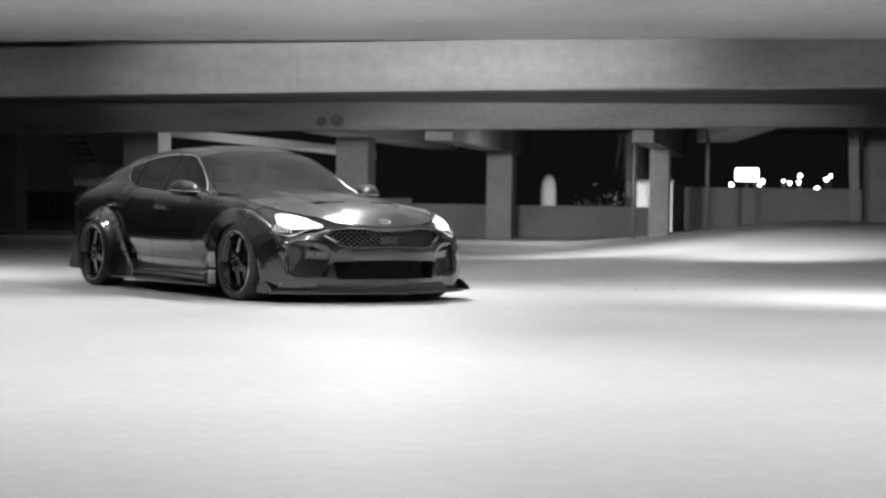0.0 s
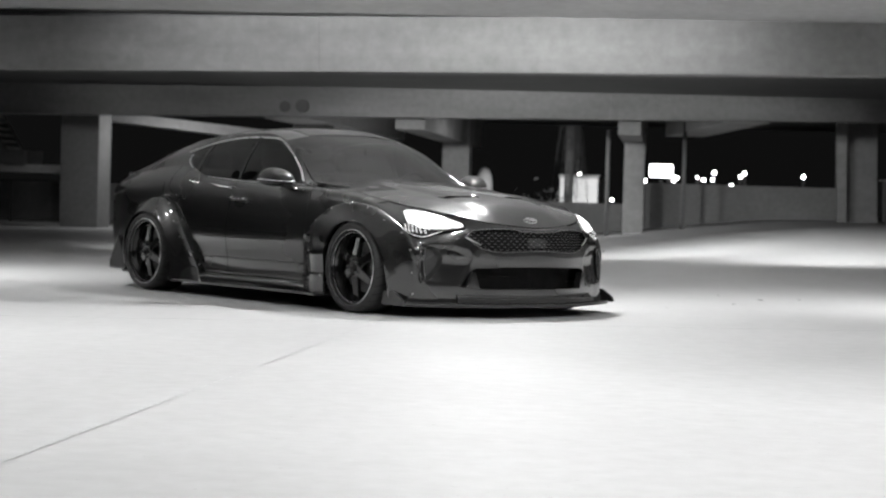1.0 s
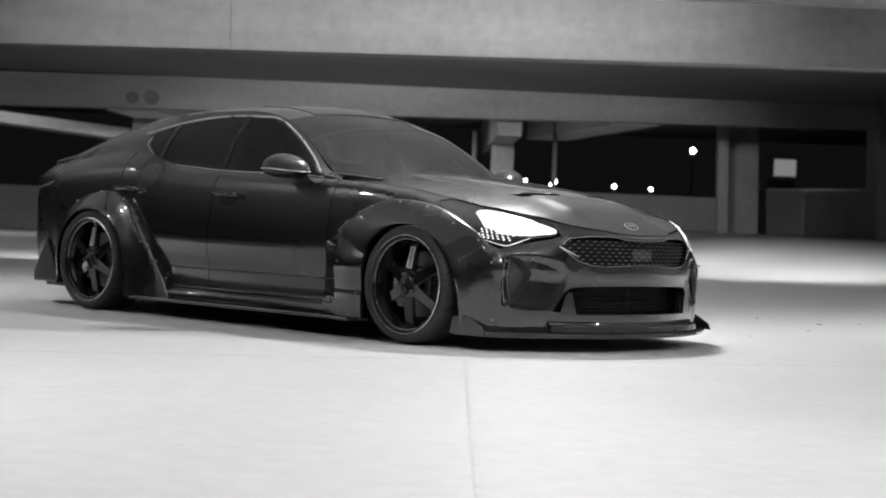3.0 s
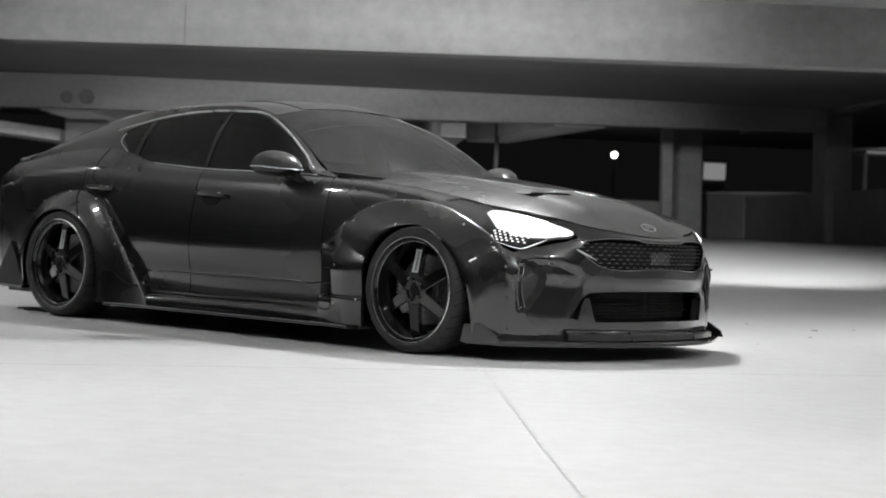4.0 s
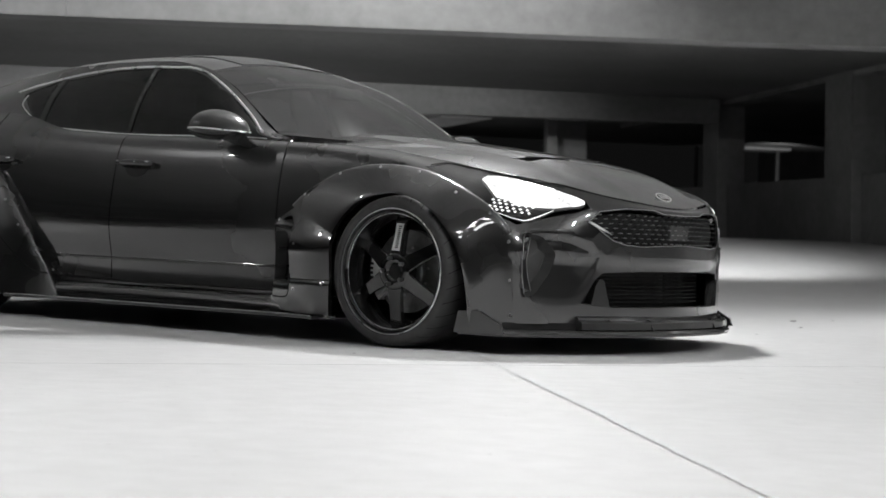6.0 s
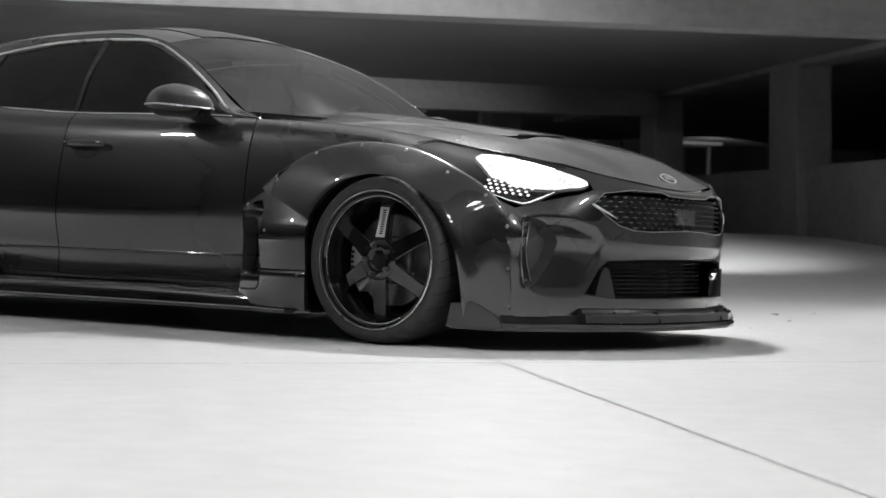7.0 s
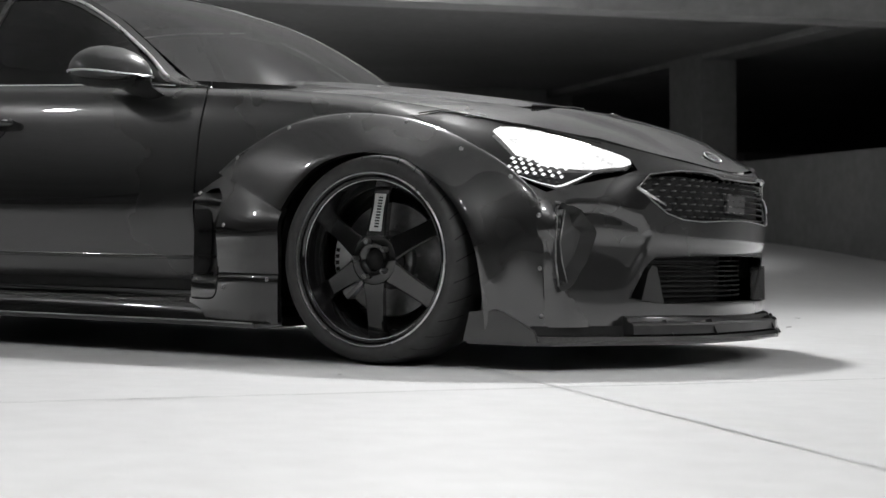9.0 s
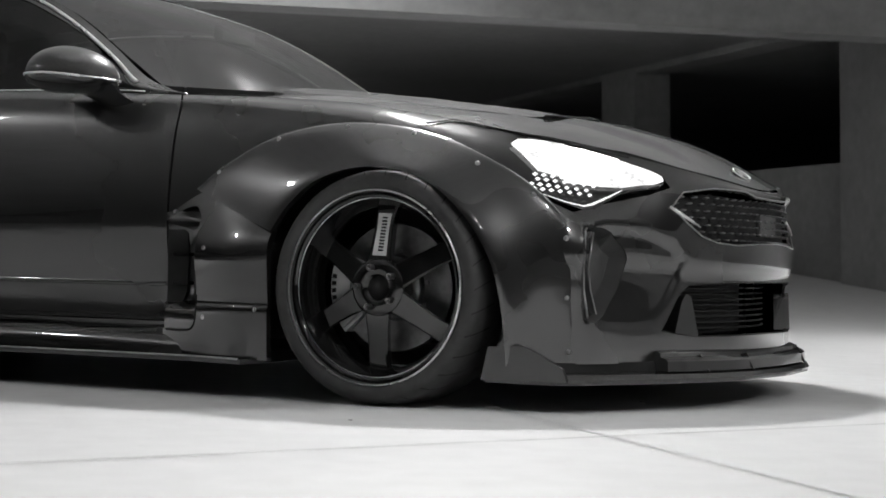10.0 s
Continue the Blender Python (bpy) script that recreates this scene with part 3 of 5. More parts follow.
# columns run from the nose round the right side to the tail; six points from the sill up
COLUMNS = [
    [(0.822, 0, 0.13), (0.815, 0, 0.20), (0.811, 0, 0.36), (0.822, 0, 0.42), (0.820, 0, 0.60), (0.790, 0, 0)],
    [(0.807, -0.30, 0.13), (0.80, -0.30, 0.20), (0.796, -0.30, 0.36), (0.806, -0.30, 0.425), (0.80, -0.30, 0.60), (0.765, -0.30, 0)],
    [(0.738, -0.565, 0.13), (0.73, -0.56, 0.20), (0.727, -0.565, 0.36), (0.734, -0.57, 0.44), (0.725, -0.56, 0.60), (0.675, -0.55, 0)],
    [(0.665, -0.765, 0.13), (0.65, -0.765, 0.20), (0.645, -0.77, 0.36), (0.65, -0.775, 0.47), (0.59, -0.75, 0.62), (0.49, -0.70, 0)],
    [(0.56, -0.89, 0.13), (0.55, -0.89, 0.20), (0.55, -0.895, 0.36), (0.545, -0.895, 0.48), (0.44, -0.86, 0.645), (0.30, -0.78, 0)],
    [(0.40, -0.92, 0.13), (0.41, -0.935, 0.20), (0.41, -0.94, 0.36), (0.40, -0.94, 0.50), (0.29, -0.91, 0.68), (0.12, -0.815, 0)],
    [(0.25, -0.92, 0.15), (0.25, -0.935, 0.22), (0.25, -0.94, 0.38), (0.25, -0.94, 0.54), (0.15, -0.915, 0.725), (-0.02, -0.83, 0)],
    [(0.0, -0.92, 0.17), (0.0, -0.935, 0.25), (0.0, -0.94, 0.42), (0.0, -0.94, 0.60), (-0.06, -0.91, 0.78), (-0.2, -0.835, 0)],
    [(-0.3, -0.909, 0.19), (-0.3, -0.911, 0.31), (-0.3, -0.938, 0.50), (-0.3, -0.932, 0.66), (-0.33, -0.905, 0.815), (-0.44, -0.835, 0)],
    [(-0.7, -0.909, 0.19), (-0.7, -0.911, 0.31), (-0.7, -0.938, 0.50), (-0.7, -0.918, 0.72), (-0.7, -0.885, 0.85), (-0.74, -0.83, 0)],
    [(-1.2, -0.909, 0.19), (-1.2, -0.911, 0.31), (-1.2, -0.938, 0.50), (-1.2, -0.905, 0.75), (-1.2, -0.873, 0.862), (-1.2, -0.825, 0.907)],
    [(-1.8, -0.909, 0.19), (-1.8, -0.911, 0.31), (-1.8, -0.938, 0.50), (-1.8, -0.905, 0.76), (-1.8, -0.870, 0.878), (-1.8, -0.82, 0.925)],
    [(-2.3, -0.909, 0.19), (-2.3, -0.911, 0.32), (-2.3, -0.938, 0.51), (-2.3, -0.905, 0.78), (-2.3, -0.868, 0.905), (-2.3, -0.81, 0.955)],
    [(-2.7, -0.90, 0.19), (-2.7, -0.93, 0.31), (-2.7, -0.94, 0.54), (-2.7, -0.915, 0.80), (-2.7, -0.87, 0.94), (-2.7, -0.78, 1.04)],
    [(-3.2, -0.91, 0.20), (-3.2, -0.935, 0.32), (-3.2, -0.945, 0.56), (-3.2, -0.925, 0.80), (-3.2, -0.88, 0.92), (-3.2, -0.77, 1.02)],
    [(-3.58, -0.885, 0.20), (-3.58, -0.91, 0.32), (-3.58, -0.92, 0.56), (-3.58, -0.90, 0.79), (-3.58, -0.86, 0.89), (-3.58, -0.76, 0.965)],
    [(-3.82, -0.77, 0.20), (-3.85, -0.79, 0.32), (-3.86, -0.80, 0.56), (-3.87, -0.79, 0.78), (-3.85, -0.76, 0.88), (-3.80, -0.69, 0.955)],
    [(-3.92, -0.45, 0.20), (-3.97, -0.45, 0.32), (-3.99, -0.45, 0.56), (-4.0, -0.45, 0.78), (-3.99, -0.45, 0.90), (-3.95, -0.43, 0.985)],
    [(-3.95, 0, 0.20), (-4.0, 0, 0.32), (-4.02, 0, 0.56), (-4.03, 0, 0.78), (-4.02, 0, 0.91), (-3.98, 0, 0.995)],
]
for k, (dx, sy) in ((1, (0.014, 1.0)), (2, (0.020, 0.94)), (3, (0.030, 0.94)), (4, (0.014, 0.985))):
    COLUMNS[k] = [(x - dx, y * sy, z) for x, y, z in COLUMNS[k]]
for col in COLUMNS[:5]:
    col[0] = (col[1][0] - 0.003, col[1][1], col[0][2])
for col in COLUMNS[:10]:
    x, y, z = col[5]
    col[5] = (x, y, hood_z(x, y))
CTRL = [[Vector(p) for p in col] for col in COLUMNS]


def bare_skin(u, v):
    """The painted side of the car: u from nose to tail, v from sill to shoulder."""
    n = len(CTRL)
    i = min(max(int(math.floor(u)), 0), n - 2)
    cols = []
    for k in (i - 1, i, i + 1, i + 2):
        if k < 0:
            p = curve_at(CTRL[1], v)
            cols.append(Vector((p.x, -p.y, p.z)))
        elif k >= n:
            p = curve_at(CTRL[n - 2], v)
            cols.append(Vector((p.x, -p.y, p.z)))
        else:
            cols.append(curve_at(CTRL[k], v))
    return catmull(*cols, u - i)


DENT = []


def skin(u, v):
    """The side with the scoop round the fog intake pressed in."""
    p = bare_skin(u, v)
    if DENT and 1.8 < u < 5.0 and 0.5 < v < 4.0:
        q = Vector((u, v * 0.45))
        near = 9.0
        for i in range(len(DENT)):
            a, b = DENT[i - 1], DENT[i]
            d = b - a
            t = max(0.0, min(1.0, (q - a).dot(d) / d.length_squared))
            near = min(near, (q - a - d * t).length)
        if inside((q.x, q.y), [(d.x, d.y) for d in DENT]):
            s = min(1.0, near / 0.11)
            lean = (0.010 + 0.018 * max(0.0, min(1.0, (u - 2.0) / 2.0))) * max(0.0, min(1.0, (p.z - 0.23) / 0.16))
            a = bare_skin(u + 0.02, v) - bare_skin(u - 0.02, v)
            b = bare_skin(u, v + 0.03) - bare_skin(u, v - 0.03)
            n = a.cross(b).normalized()
            if n.dot(Vector((1, -1, 0))) < 0:
                n.negate()
            p = p - n * lean * s * s * (3 - 2 * s)
    return p


def skin_normal(u, v):
    a = skin(u + 0.02, v) - skin(u - 0.02, v)
    b = skin(u, v + 0.03) - skin(u, v - 0.03)
    n = a.cross(b)
    p = skin(u, v)
    if n.dot(Vector((p.x + 1.5, p.y * 2, 0)) if u < 4 or u > 15.5 else Vector((0, -1, 0))) < 0:
        n.negate()
    return n.normalized()


_UV = [(u, v, skin(u, v)) for u in np.arange(0, 18.01, 0.06) for v in np.arange(0, 5.01, 0.1)]
_U = np.array([(a, b) for a, b, _ in _UV])
_P = np.array([tuple(p) for _, _, p in _UV])


def side_uv(x, z):
    """Where on the skin a point of the side view lies."""
    ok = (_U[:, 0] >= 3.6) & (_U[:, 0] <= 16.5)
    d = (_P[:, 0] - x) ** 2 + (_P[:, 2] - z) ** 2 + ~ok * 1e3
    return _refine(int(d.argmin()), lambda p: (p.x - x) ** 2 + (p.z - z) ** 2)


def front_uv(y, z):
    """Where on the skin a point of the front view lies."""
    ok = _U[:, 0] <= 5.2
    d = (_P[:, 1] + abs(y)) ** 2 + (_P[:, 2] - z) ** 2 + ~ok * 1e3
    return _refine(int(d.argmin()), lambda p: (p.y + abs(y)) ** 2 + (p.z - z) ** 2)


def _refine(k, cost):
    u, v = _U[k]
    du, dv = 0.03, 0.05
    best = cost(skin(u, v))
    for _ in range(18):
        moved = False
        for a, b in ((du, 0), (-du, 0), (0, dv), (0, -dv)):
            uu, vv = min(max(u + a, 0), 18), min(max(v + b, 0), 5)
            c = cost(skin(uu, vv))
            if c < best:
                u, v, best, moved = uu, vv, c, True
        if not moved:
            du, dv = du / 2, dv / 2
    return (float(u), float(v))


def dense(poly, step):
    out = []
    for i in range(len(poly)):
        a, b = Vector(poly[i]), Vector(poly[(i + 1) % len(poly)])
        n = max(1, int(math.hypot((b.x - a.x), (b.y - a.y)) / step))
        out += [tuple(a.lerp(b, k / n)) for k in range(n)]
    return out


def sheet(poly, place, normal, du, dv, lift=0.0, thick=0.012, holes=(), edge_step=None):
    """A panel cut out of a surface: outline and holes in the surface's own coordinates, with a turned-in rim."""
    es = edge_step or min(du, dv) * 0.8
    loops = [dense(poly, es)] + [dense(h, es) for h in holes]
    verts, edges = [], []
    for lp in loops:
        k = len(verts)
        verts += [Vector(p) for p in lp]
        edges += [(k + i, k + (i + 1) % len(lp)) for i in range(len(lp))]
    us, vs = [p[0] for p in loops[0]], [p[1] for p in loops[0]]
    for i in range(int((max(us) - min(us)) / du) + 1):
        for j in range(int((max(vs) - min(vs)) / dv) + 1):
            p = (min(us) + (i + 0.5) * du, min(vs) + (j + 0.5) * dv)
            if inside(p, loops[0]) and not any(inside(p, h) for h in loops[1:]):
                verts.append(Vector(p))
    vo, _, fo, _, _, _ = delaunay_2d_cdt(verts, edges, [], 0, 1e-5)
    bm = bmesh.new()
    bv, nv = [], []
    for p in vo:
        n = normal(p.x, p.y)
        nv.append(n)
        bv.append(bm.verts.new(place(p.x, p.y) + n * lift))
    for f in fo:
        c = sum((vo[i] for i in f), Vector((0, 0))) / len(f)
        if inside(c, loops[0]) and not any(inside(c, h) for h in loops[1:]):
            a, b, d = (bv[i] for i in f[:3])
            ok = (b.co - a.co).cross(d.co - a.co).dot(nv[f[0]]) > 0
            bm.faces.new([bv[i] for i in (f if ok else f[::-1])])
    for v, n in zip(bv, nv):
        v.normal = n
    rim = [e for e in bm.edges if len(e.link_faces) == 1]
    where = {v: n for v, n in zip(bv, nv)}
    for e in rim:
        e.smooth = False
    made = bmesh.ops.extrude_edge_only(bm, edges=rim)["geom"]
    low = [g for g in made if isinstance(g, bmesh.types.BMVert)]
    for g in low:
        near = min((e.other_vert(g) for e in g.link_edges if e.other_vert(g) in where), key=lambda q: (q.co - g.co).length, default=None)
        if near:
            g.co = near.co - where[near] * thick
    loose = [v for v in bm.verts if not v.link_faces]
    for v in loose:
        bm.verts.remove(v)
    edge_verts = {v for e in rim for v in e.verts}
    for e in bm.edges:
        if e.verts[0] in edge_verts and e.verts[1] in edge_verts and len(e.link_faces) == 2 and any(v not in where for f in e.link_faces for v in f.verts):
            e.smooth = False
    return bm


def flipped(bm):
    b2 = bm.copy()
    for v in b2.verts:
        v.co.y = -v.co.y
    bmesh.ops.reverse_faces(b2, faces=b2.faces[:])
    return b2


car = thing("car", "low dark grey fastback car with bolted wide arches and lit headlights", "car", pose(0, CY, 0))


def both(name, bm, mat, label="", parent=None, smooth=True):
    """The same part on the right and, mirrored, on the left."""
    b2 = flipped(bm)
    r = part(name, bm, mat, parent or car, label, smooth=smooth)
    l = part(name, b2, mat, parent or car, label, smooth=smooth)
    return r, l


def skin_panel(name, poly, mat=None, holes=(), lift=0.0, label="", du=0.1, dv=0.2, thick=0.012):
    return both(name, sheet(poly, skin, skin_normal, du, dv, lift, thick, holes), mat or PAINT, label)


def side_poly(pts):
    return [side_uv(x, z) for x, z in pts]


def front_poly(pts):
    return [front_uv(y, z) for y, z in pts]


def ring(cx, cz, r, a0, a1, n):
    return [(cx + r * math.cos(radians(a0 + (a1 - a0) * i / n)), cz + r * math.sin(radians(a0 + (a1 - a0) * i / n))) for i in range(n + 1)]


def rounded(poly, n=4):
    """The same outline with its corners eased."""
    out = []
    k = len(poly)
    pts = [Vector((*p, 0)) for p in poly]
    for i in range(k):
        for t in range(n):
            q = catmull(pts[i - 1], pts[i], pts[(i + 1) % k], pts[(i + 2) % k], t / n)
            out.append((q.x, q.y))
    return out


DENT += [Vector((u, v * 0.45)) for u, v in (front_uv(y, z) for y, z in ((0.868, 0.243), (0.876, 0.38), (0.866, 0.508), (0.786, 0.522), (0.655, 0.512), (0.565, 0.478), (0.522, 0.42), (0.538, 0.355), (0.58, 0.28), (0.63, 0.228), (0.76, 0.230)))]

# front wing: from the headlamp to the door gap, open over the wheel
u_gap, _ = side_uv(-0.76, 0.5)
u_b, _ = side_uv(-1.84, 0.5)
u_r, _ = side_uv(-2.80, 0.6)
u_nose = 4.75
arch = side_poly(ring(0, HUB_Z, 0.40, -8, 188, 24))
wing = [(u_nose, 4.99), (u_nose, 0.05), (arch[0][0] - 0.05, 0.02)] + arch + [(arch[-1][0] + 0.05, 0.02), (u_gap - 0.010, 0.02), (u_gap - 0.010, 4.99)]
skin_panel("front_wing", wing)

# black inner shell behind the gaps
shell_arch = [arch, side_poly(ring(AXLE_R, HUB_Z, 0.40, -5, 185, 24))]
shell = [(4.9, 4.9), (4.9, 1.0), (arch[0][0] - 0.05, 1.0)] + arch[2:-2] + [(arch[-1][0] + 0.05, 1.0), (shell_arch[1][0][0] - 0.05, 1.0)] + shell_arch[1][2:-2] + [(shell_arch[1][-1][0] + 0.05, 1.0), (17.5, 1.0), (17.5, 4.9)]
both("inner_shell", sheet(shell, skin, skin_normal, 0.25, 0.35, -0.016, 0.002), PLASTIC)

# doors and sills
skin_panel("front_door", [(u_gap + 0.006, 0.16), (u_b - 0.005, 0.16), (u_b - 0.005, 4.99), (u_gap + 0.006, 4.99)])
cut = side_poly([(-2.28, 0.30), (-2.40, 0.42), (-2.54, 0.60), (-2.66, 0.76), (-2.78, 0.86)])
skin_panel("rear_door", [(u_b + 0.005, 0.16), (cut[0][0] + 0.06, 0.16)] + [(a - 0.006, b) for a, b in cut] + [(cut[-1][0] - 0.01, 4.99), (u_b + 0.005, 4.99)])
skin_panel("sill", [(u_gap, 0.02), (13.0, 0.02), (13.0, 0.13), (u_gap, 0.13)], PAINT, lift=0.01)

# rear quarter and rear bumper
arch_r = side_poly(ring(AXLE_R, HUB_Z, 0.40, -5, 185, 24))
skin_panel("rear_quarter", [(cut[0][0] + 0.01, cut[0][1]), (12.75, 0.9), (arch_r[0][0] - 0.03, 0.9)] + arch_r + [(arch_r[-1][0] + 0.05, 0.95), (15.4, 0.95), (15.4, 3.0), (16.0, 3.4), (16.0, 4.99), (cut[-1][0] + 0.01, 4.99)] + [(a + 0.006, b) for a, b in cut[::-1]])
skin_panel("rear_bumper", [(arch_r[-1][0] + 0.08, 0.02), (18, 0.02), (18, 2.95), (15.42, 2.95), (15.42, 0.9), (arch_r[-1][0] + 0.08, 0.9)])
skin_panel("tailgate", [(16.02, 3.02), (18, 3.02), (18, 4.99), (16.02, 4.99)])
skin_panel("tail_lamp", side_poly([(-3.66, 0.80), (-3.82, 0.79), (-3.84, 0.86), (-3.66, 0.87), (-3.5, 0.84)]), GLOSSBLACK, lift=0.006, label="unlit dark tail lamp lens")

# front bumper with its openings
grille = front_poly([(0, 0.478), (0.150, 0.474), (0.300, 0.467), (0.400, 0.472), (0.468, 0.489), (0.527, 0.526), (0.574, 0.565), (0.524, 0.611), (0.393, 0.627), (0.225, 0.626), (0.165, 0.612), (0, 0.609)])
grille[0], grille[-1] = (0.0, grille[0][1]), (0.0, grille[-1][1])
intake = front_poly([(0, 0.205), (0.281, 0.203), (0.468, 0.202), (0.608, 0.219), (0.545, 0.318), (0.500, 0.351), (0.281, 0.359), (0, 0.361)])
intake[0], intake[-1] = (0.0, intake[0][1]), (0.0, intake[-1][1])
fog = front_poly([(0.856, 0.250), (0.861, 0.37), (0.846, 0.494), (0.815, 0.503), (0.775, 0.496), (0.748, 0.476), (0.713, 0.42), (0.731, 0.352), (0.772, 0.300), (0.812, 0.258)])
fog = rounded(fog)
lamp_low = [side_uv(0.33, 0.645), side_uv(0.41, 0.60), side_uv(0.50, 0.555)]
lamp_front = [front_uv(0.70, 0.592), front_uv(0.62, 0.610), front_uv(0.558, 0.630)]
bumper = [(0, 0.02), (5.3, 0.02), (5.6, 0.6), (5.3, 2.2), (4.73, 2.6), (4.73, 3.6)] + [(a, b - 0.08) for a, b in (lamp_low[1], lamp_low[2])] + [(a, b - 0.08) for a, b in lamp_front] + [front_uv(0.562, 0.650), front_uv(0.585, 0.668), front_uv(0.628, 0.692), front_uv(0.680, 0.713), (3.25, 4.96), (3.25, 4.985), (0, 4.985)]
# the two openings on the middle line are notches in the outline
notch = [(0, 4.985), (0.0, grille[-1][1])] + grille[::-1][1:] + intake[::-1]
bumper = bumper[:-1] + notch
skin_panel("front_bumper", bumper, holes=[fog], du=0.045, dv=0.09)


def nose_frame(name, poly, lift, r, mat, label):
    pts = [skin(u, v) + skin_normal(u, v) * lift for u, v in dense(poly, 0.05)]
    pts = [p for p in pts if p.y < -0.001]
    line = [Vector((pts[0].x, 0, pts[0].z))] + pts + [Vector((pts[-1].x, 0, pts[-1].z))]
    return both(name, tube(line, r, 6), mat, label)


def recess(name, poly, depth, mat, label):
    return skin_panel(name, poly, mat, lift=-depth, label=label)


recess("grille_back", grille, 0.035, GROOVE, "black grille backing")
nose_frame("grille_frame", grille, 0.002, 0.0024, STEEL, "thin bright grille frame")
line = [skin(*front_uv(y, z)) + skin_normal(*front_uv(y, z)) * 0.004 for y, z in ((0.578, 0.567), (0.561, 0.556), (0.514, 0.532), (0.477, 0.514))]
both("grille_corner", tube(line, [0.004, 0.006, 0.005, 0.002], 8), CHROME, "bright wedge at the grille corner")
bm = bmesh.new()
for i in range(13):
    for j in range(7):
        y, z = 0.014 + 0.050 * i + (0.025 if j % 2 else 0), 0.482 + 0.0205 * j
        uv = front_uv(y, z)
        if inside(uv, grille):
            p, n = skin(*uv), skin_normal(*uv)
            side = Vector((-n.y, n.x, 0)).normalized()
            q = p - n * 0.020
            a = [q + side * 0.0115, q + Vector((0, 0, 0.0026)) + n * 0.004, q - side * 0.0115, q - Vector((0, 0, 0.0026)) + n * 0.004]
            vs = [bm.verts.new(c) for c in a]
            vb = [bm.verts.new(c - n * 0.012) for c in a]
            bm.faces.new(vs)
            for k in range(4):
                bm.faces.new((vs[k], vb[k], vb[(k + 1) % 4], vs[(k + 1) % 4]))
bmesh.ops.recalc_face_normals(bm, faces=bm.faces[:])
both("grille_mesh", bm, STEEL, "rows of small bright grille blades", smooth=False)
b2 = box(0.775, 0.80, -0.085, 0.085, 0.497, 0.565, 0.008)
part("sensor_cover", b2, DARKSTEEL, car, "grey radar cover in the grille")

recess("intake_back", intake, 0.16, GROOVE, "black lower intake backing")
for z in (0.222, 0.239, 0.256, 0.273, 0.290, 0.307, 0.324, 0.341):
    pts = [skin(*front_uv(y, z)) - Vector((0.09, 0, 0)) for y in np.linspace(0.0, 0.44, 12)]
    pts[0].y = 0.0
    both("intake_fin", tube(pts, 0.0035, 5), GROOVE)
nose_frame("intake_frame", intake, -0.006, 0.005, GROOVE, "gloss black intake edge")
# upright blades at the intake's ends
skin_panel("intake_blade", front_poly([(0.472, 0.203), (0.566, 0.216), (0.542, 0.30), (0.525, 0.324), (0.503, 0.318)]), PAINT, lift=0.010, thick=0.05)



def cup(name, poly, depth, mat, label):
    """A walled pocket behind an opening of the skin."""
    loop = dense(poly, 0.06)
    bm = bmesh.new()
    rings = []
    for d in (0.004, depth):
        pts = [skin(*q) - skin_normal(*q) * d for q in loop]
        mid = sum(pts, Vector()) / len(pts)
        rings.append([bm.verts.new(p + (mid - p) * (0.25 if d == depth else 0.0)) for p in pts])
    for k in range(len(loop)):
        j = (k + 1) % len(loop)
        bm.faces.new((rings[0][k], rings[0][j], rings[1][j], rings[1][k]))
    bm.faces.new(rings[1])
    bmesh.ops.recalc_face_normals(bm, faces=bm.faces[:])
    bmesh.ops.reverse_faces(bm, faces=bm.faces[:])
    return both(name, bm, mat, label, smooth=False)


cup("fog_recess", fog, 0.05, DARKSTEEL, "black side intake recess")
skin_panel("fog_blade", front_poly([(0.850, 0.262), (0.855, 0.37), (0.842, 0.485), (0.822, 0.490), (0.833, 0.37), (0.828, 0.270)]), PAINT, lift=-0.006, label="upright blade in the side intake", thick=0.02)
for pts, r in (((0.857, 0.256), (0.863, 0.33), (0.864, 0.40), (0.850, 0.492)), 0.003), (((0.827, 0.266), (0.833, 0.33), (0.833, 0.39), (0.822, 0.490)), 0.002):
    line = [skin(*front_uv(y, z)) + skin_normal(*front_uv(y, z)) * 0.001 for y, z in pts]
    both("fog_trim", tube(line, r, 6), STEEL, "thin bright edge of the intake blade")

# headlamp: dark housing, glowing lens, rows of small diodes, clear cover
housing = [side_uv(0.04, 0.782), side_uv(0.16, 0.735), side_uv(0.27, 0.685), side_uv(0.33, 0.65), side_uv(0.40, 0.612), side_uv(0.47, 0.570), front_uv(0.835, 0.550), front_uv(0.80, 0.553), front_uv(0.745, 0.577), front_uv(0.69, 0.601), front_uv(0.64, 0.611), front_uv(0.595, 0.617), front_uv(0.570, 0.633), front_uv(0.567, 0.650), front_uv(0.588, 0.668), front_uv(0.63, 0.691), front_uv(0.686, 0.712), (3.3, 4.95), (4.0, 4.95), (4.8, 4.95), (5.3, 4.9)]
skin_panel("headlamp_housing", housing, GLOSSBLACK, lift=0.001, label="black headlamp housing", thick=0.03)
lens = [side_uv(0.305, 0.722), side_uv(0.350, 0.690), side_uv(0.400, 0.648), side_uv(0.455, 0.632), front_uv(0.83, 0.618), front_uv(0.76, 0.612), front_uv(0.695, 0.611), front_uv(0.644, 0.620), front_uv(0.605, 0.625), front_uv(0.577, 0.634), front_uv(0.572, 0.647), front_uv(0.59, 0.662), front_uv(0.63, 0.684), front_uv(0.686, 0.705), front_uv(0.725, 0.728), front_uv(0.768, 0.737), side_uv(0.31, 0.737)]
skin_panel("headlamp", lens, HEADLAMP, lift=0.012, label="brightly lit headlamp lens", thick=0.004)
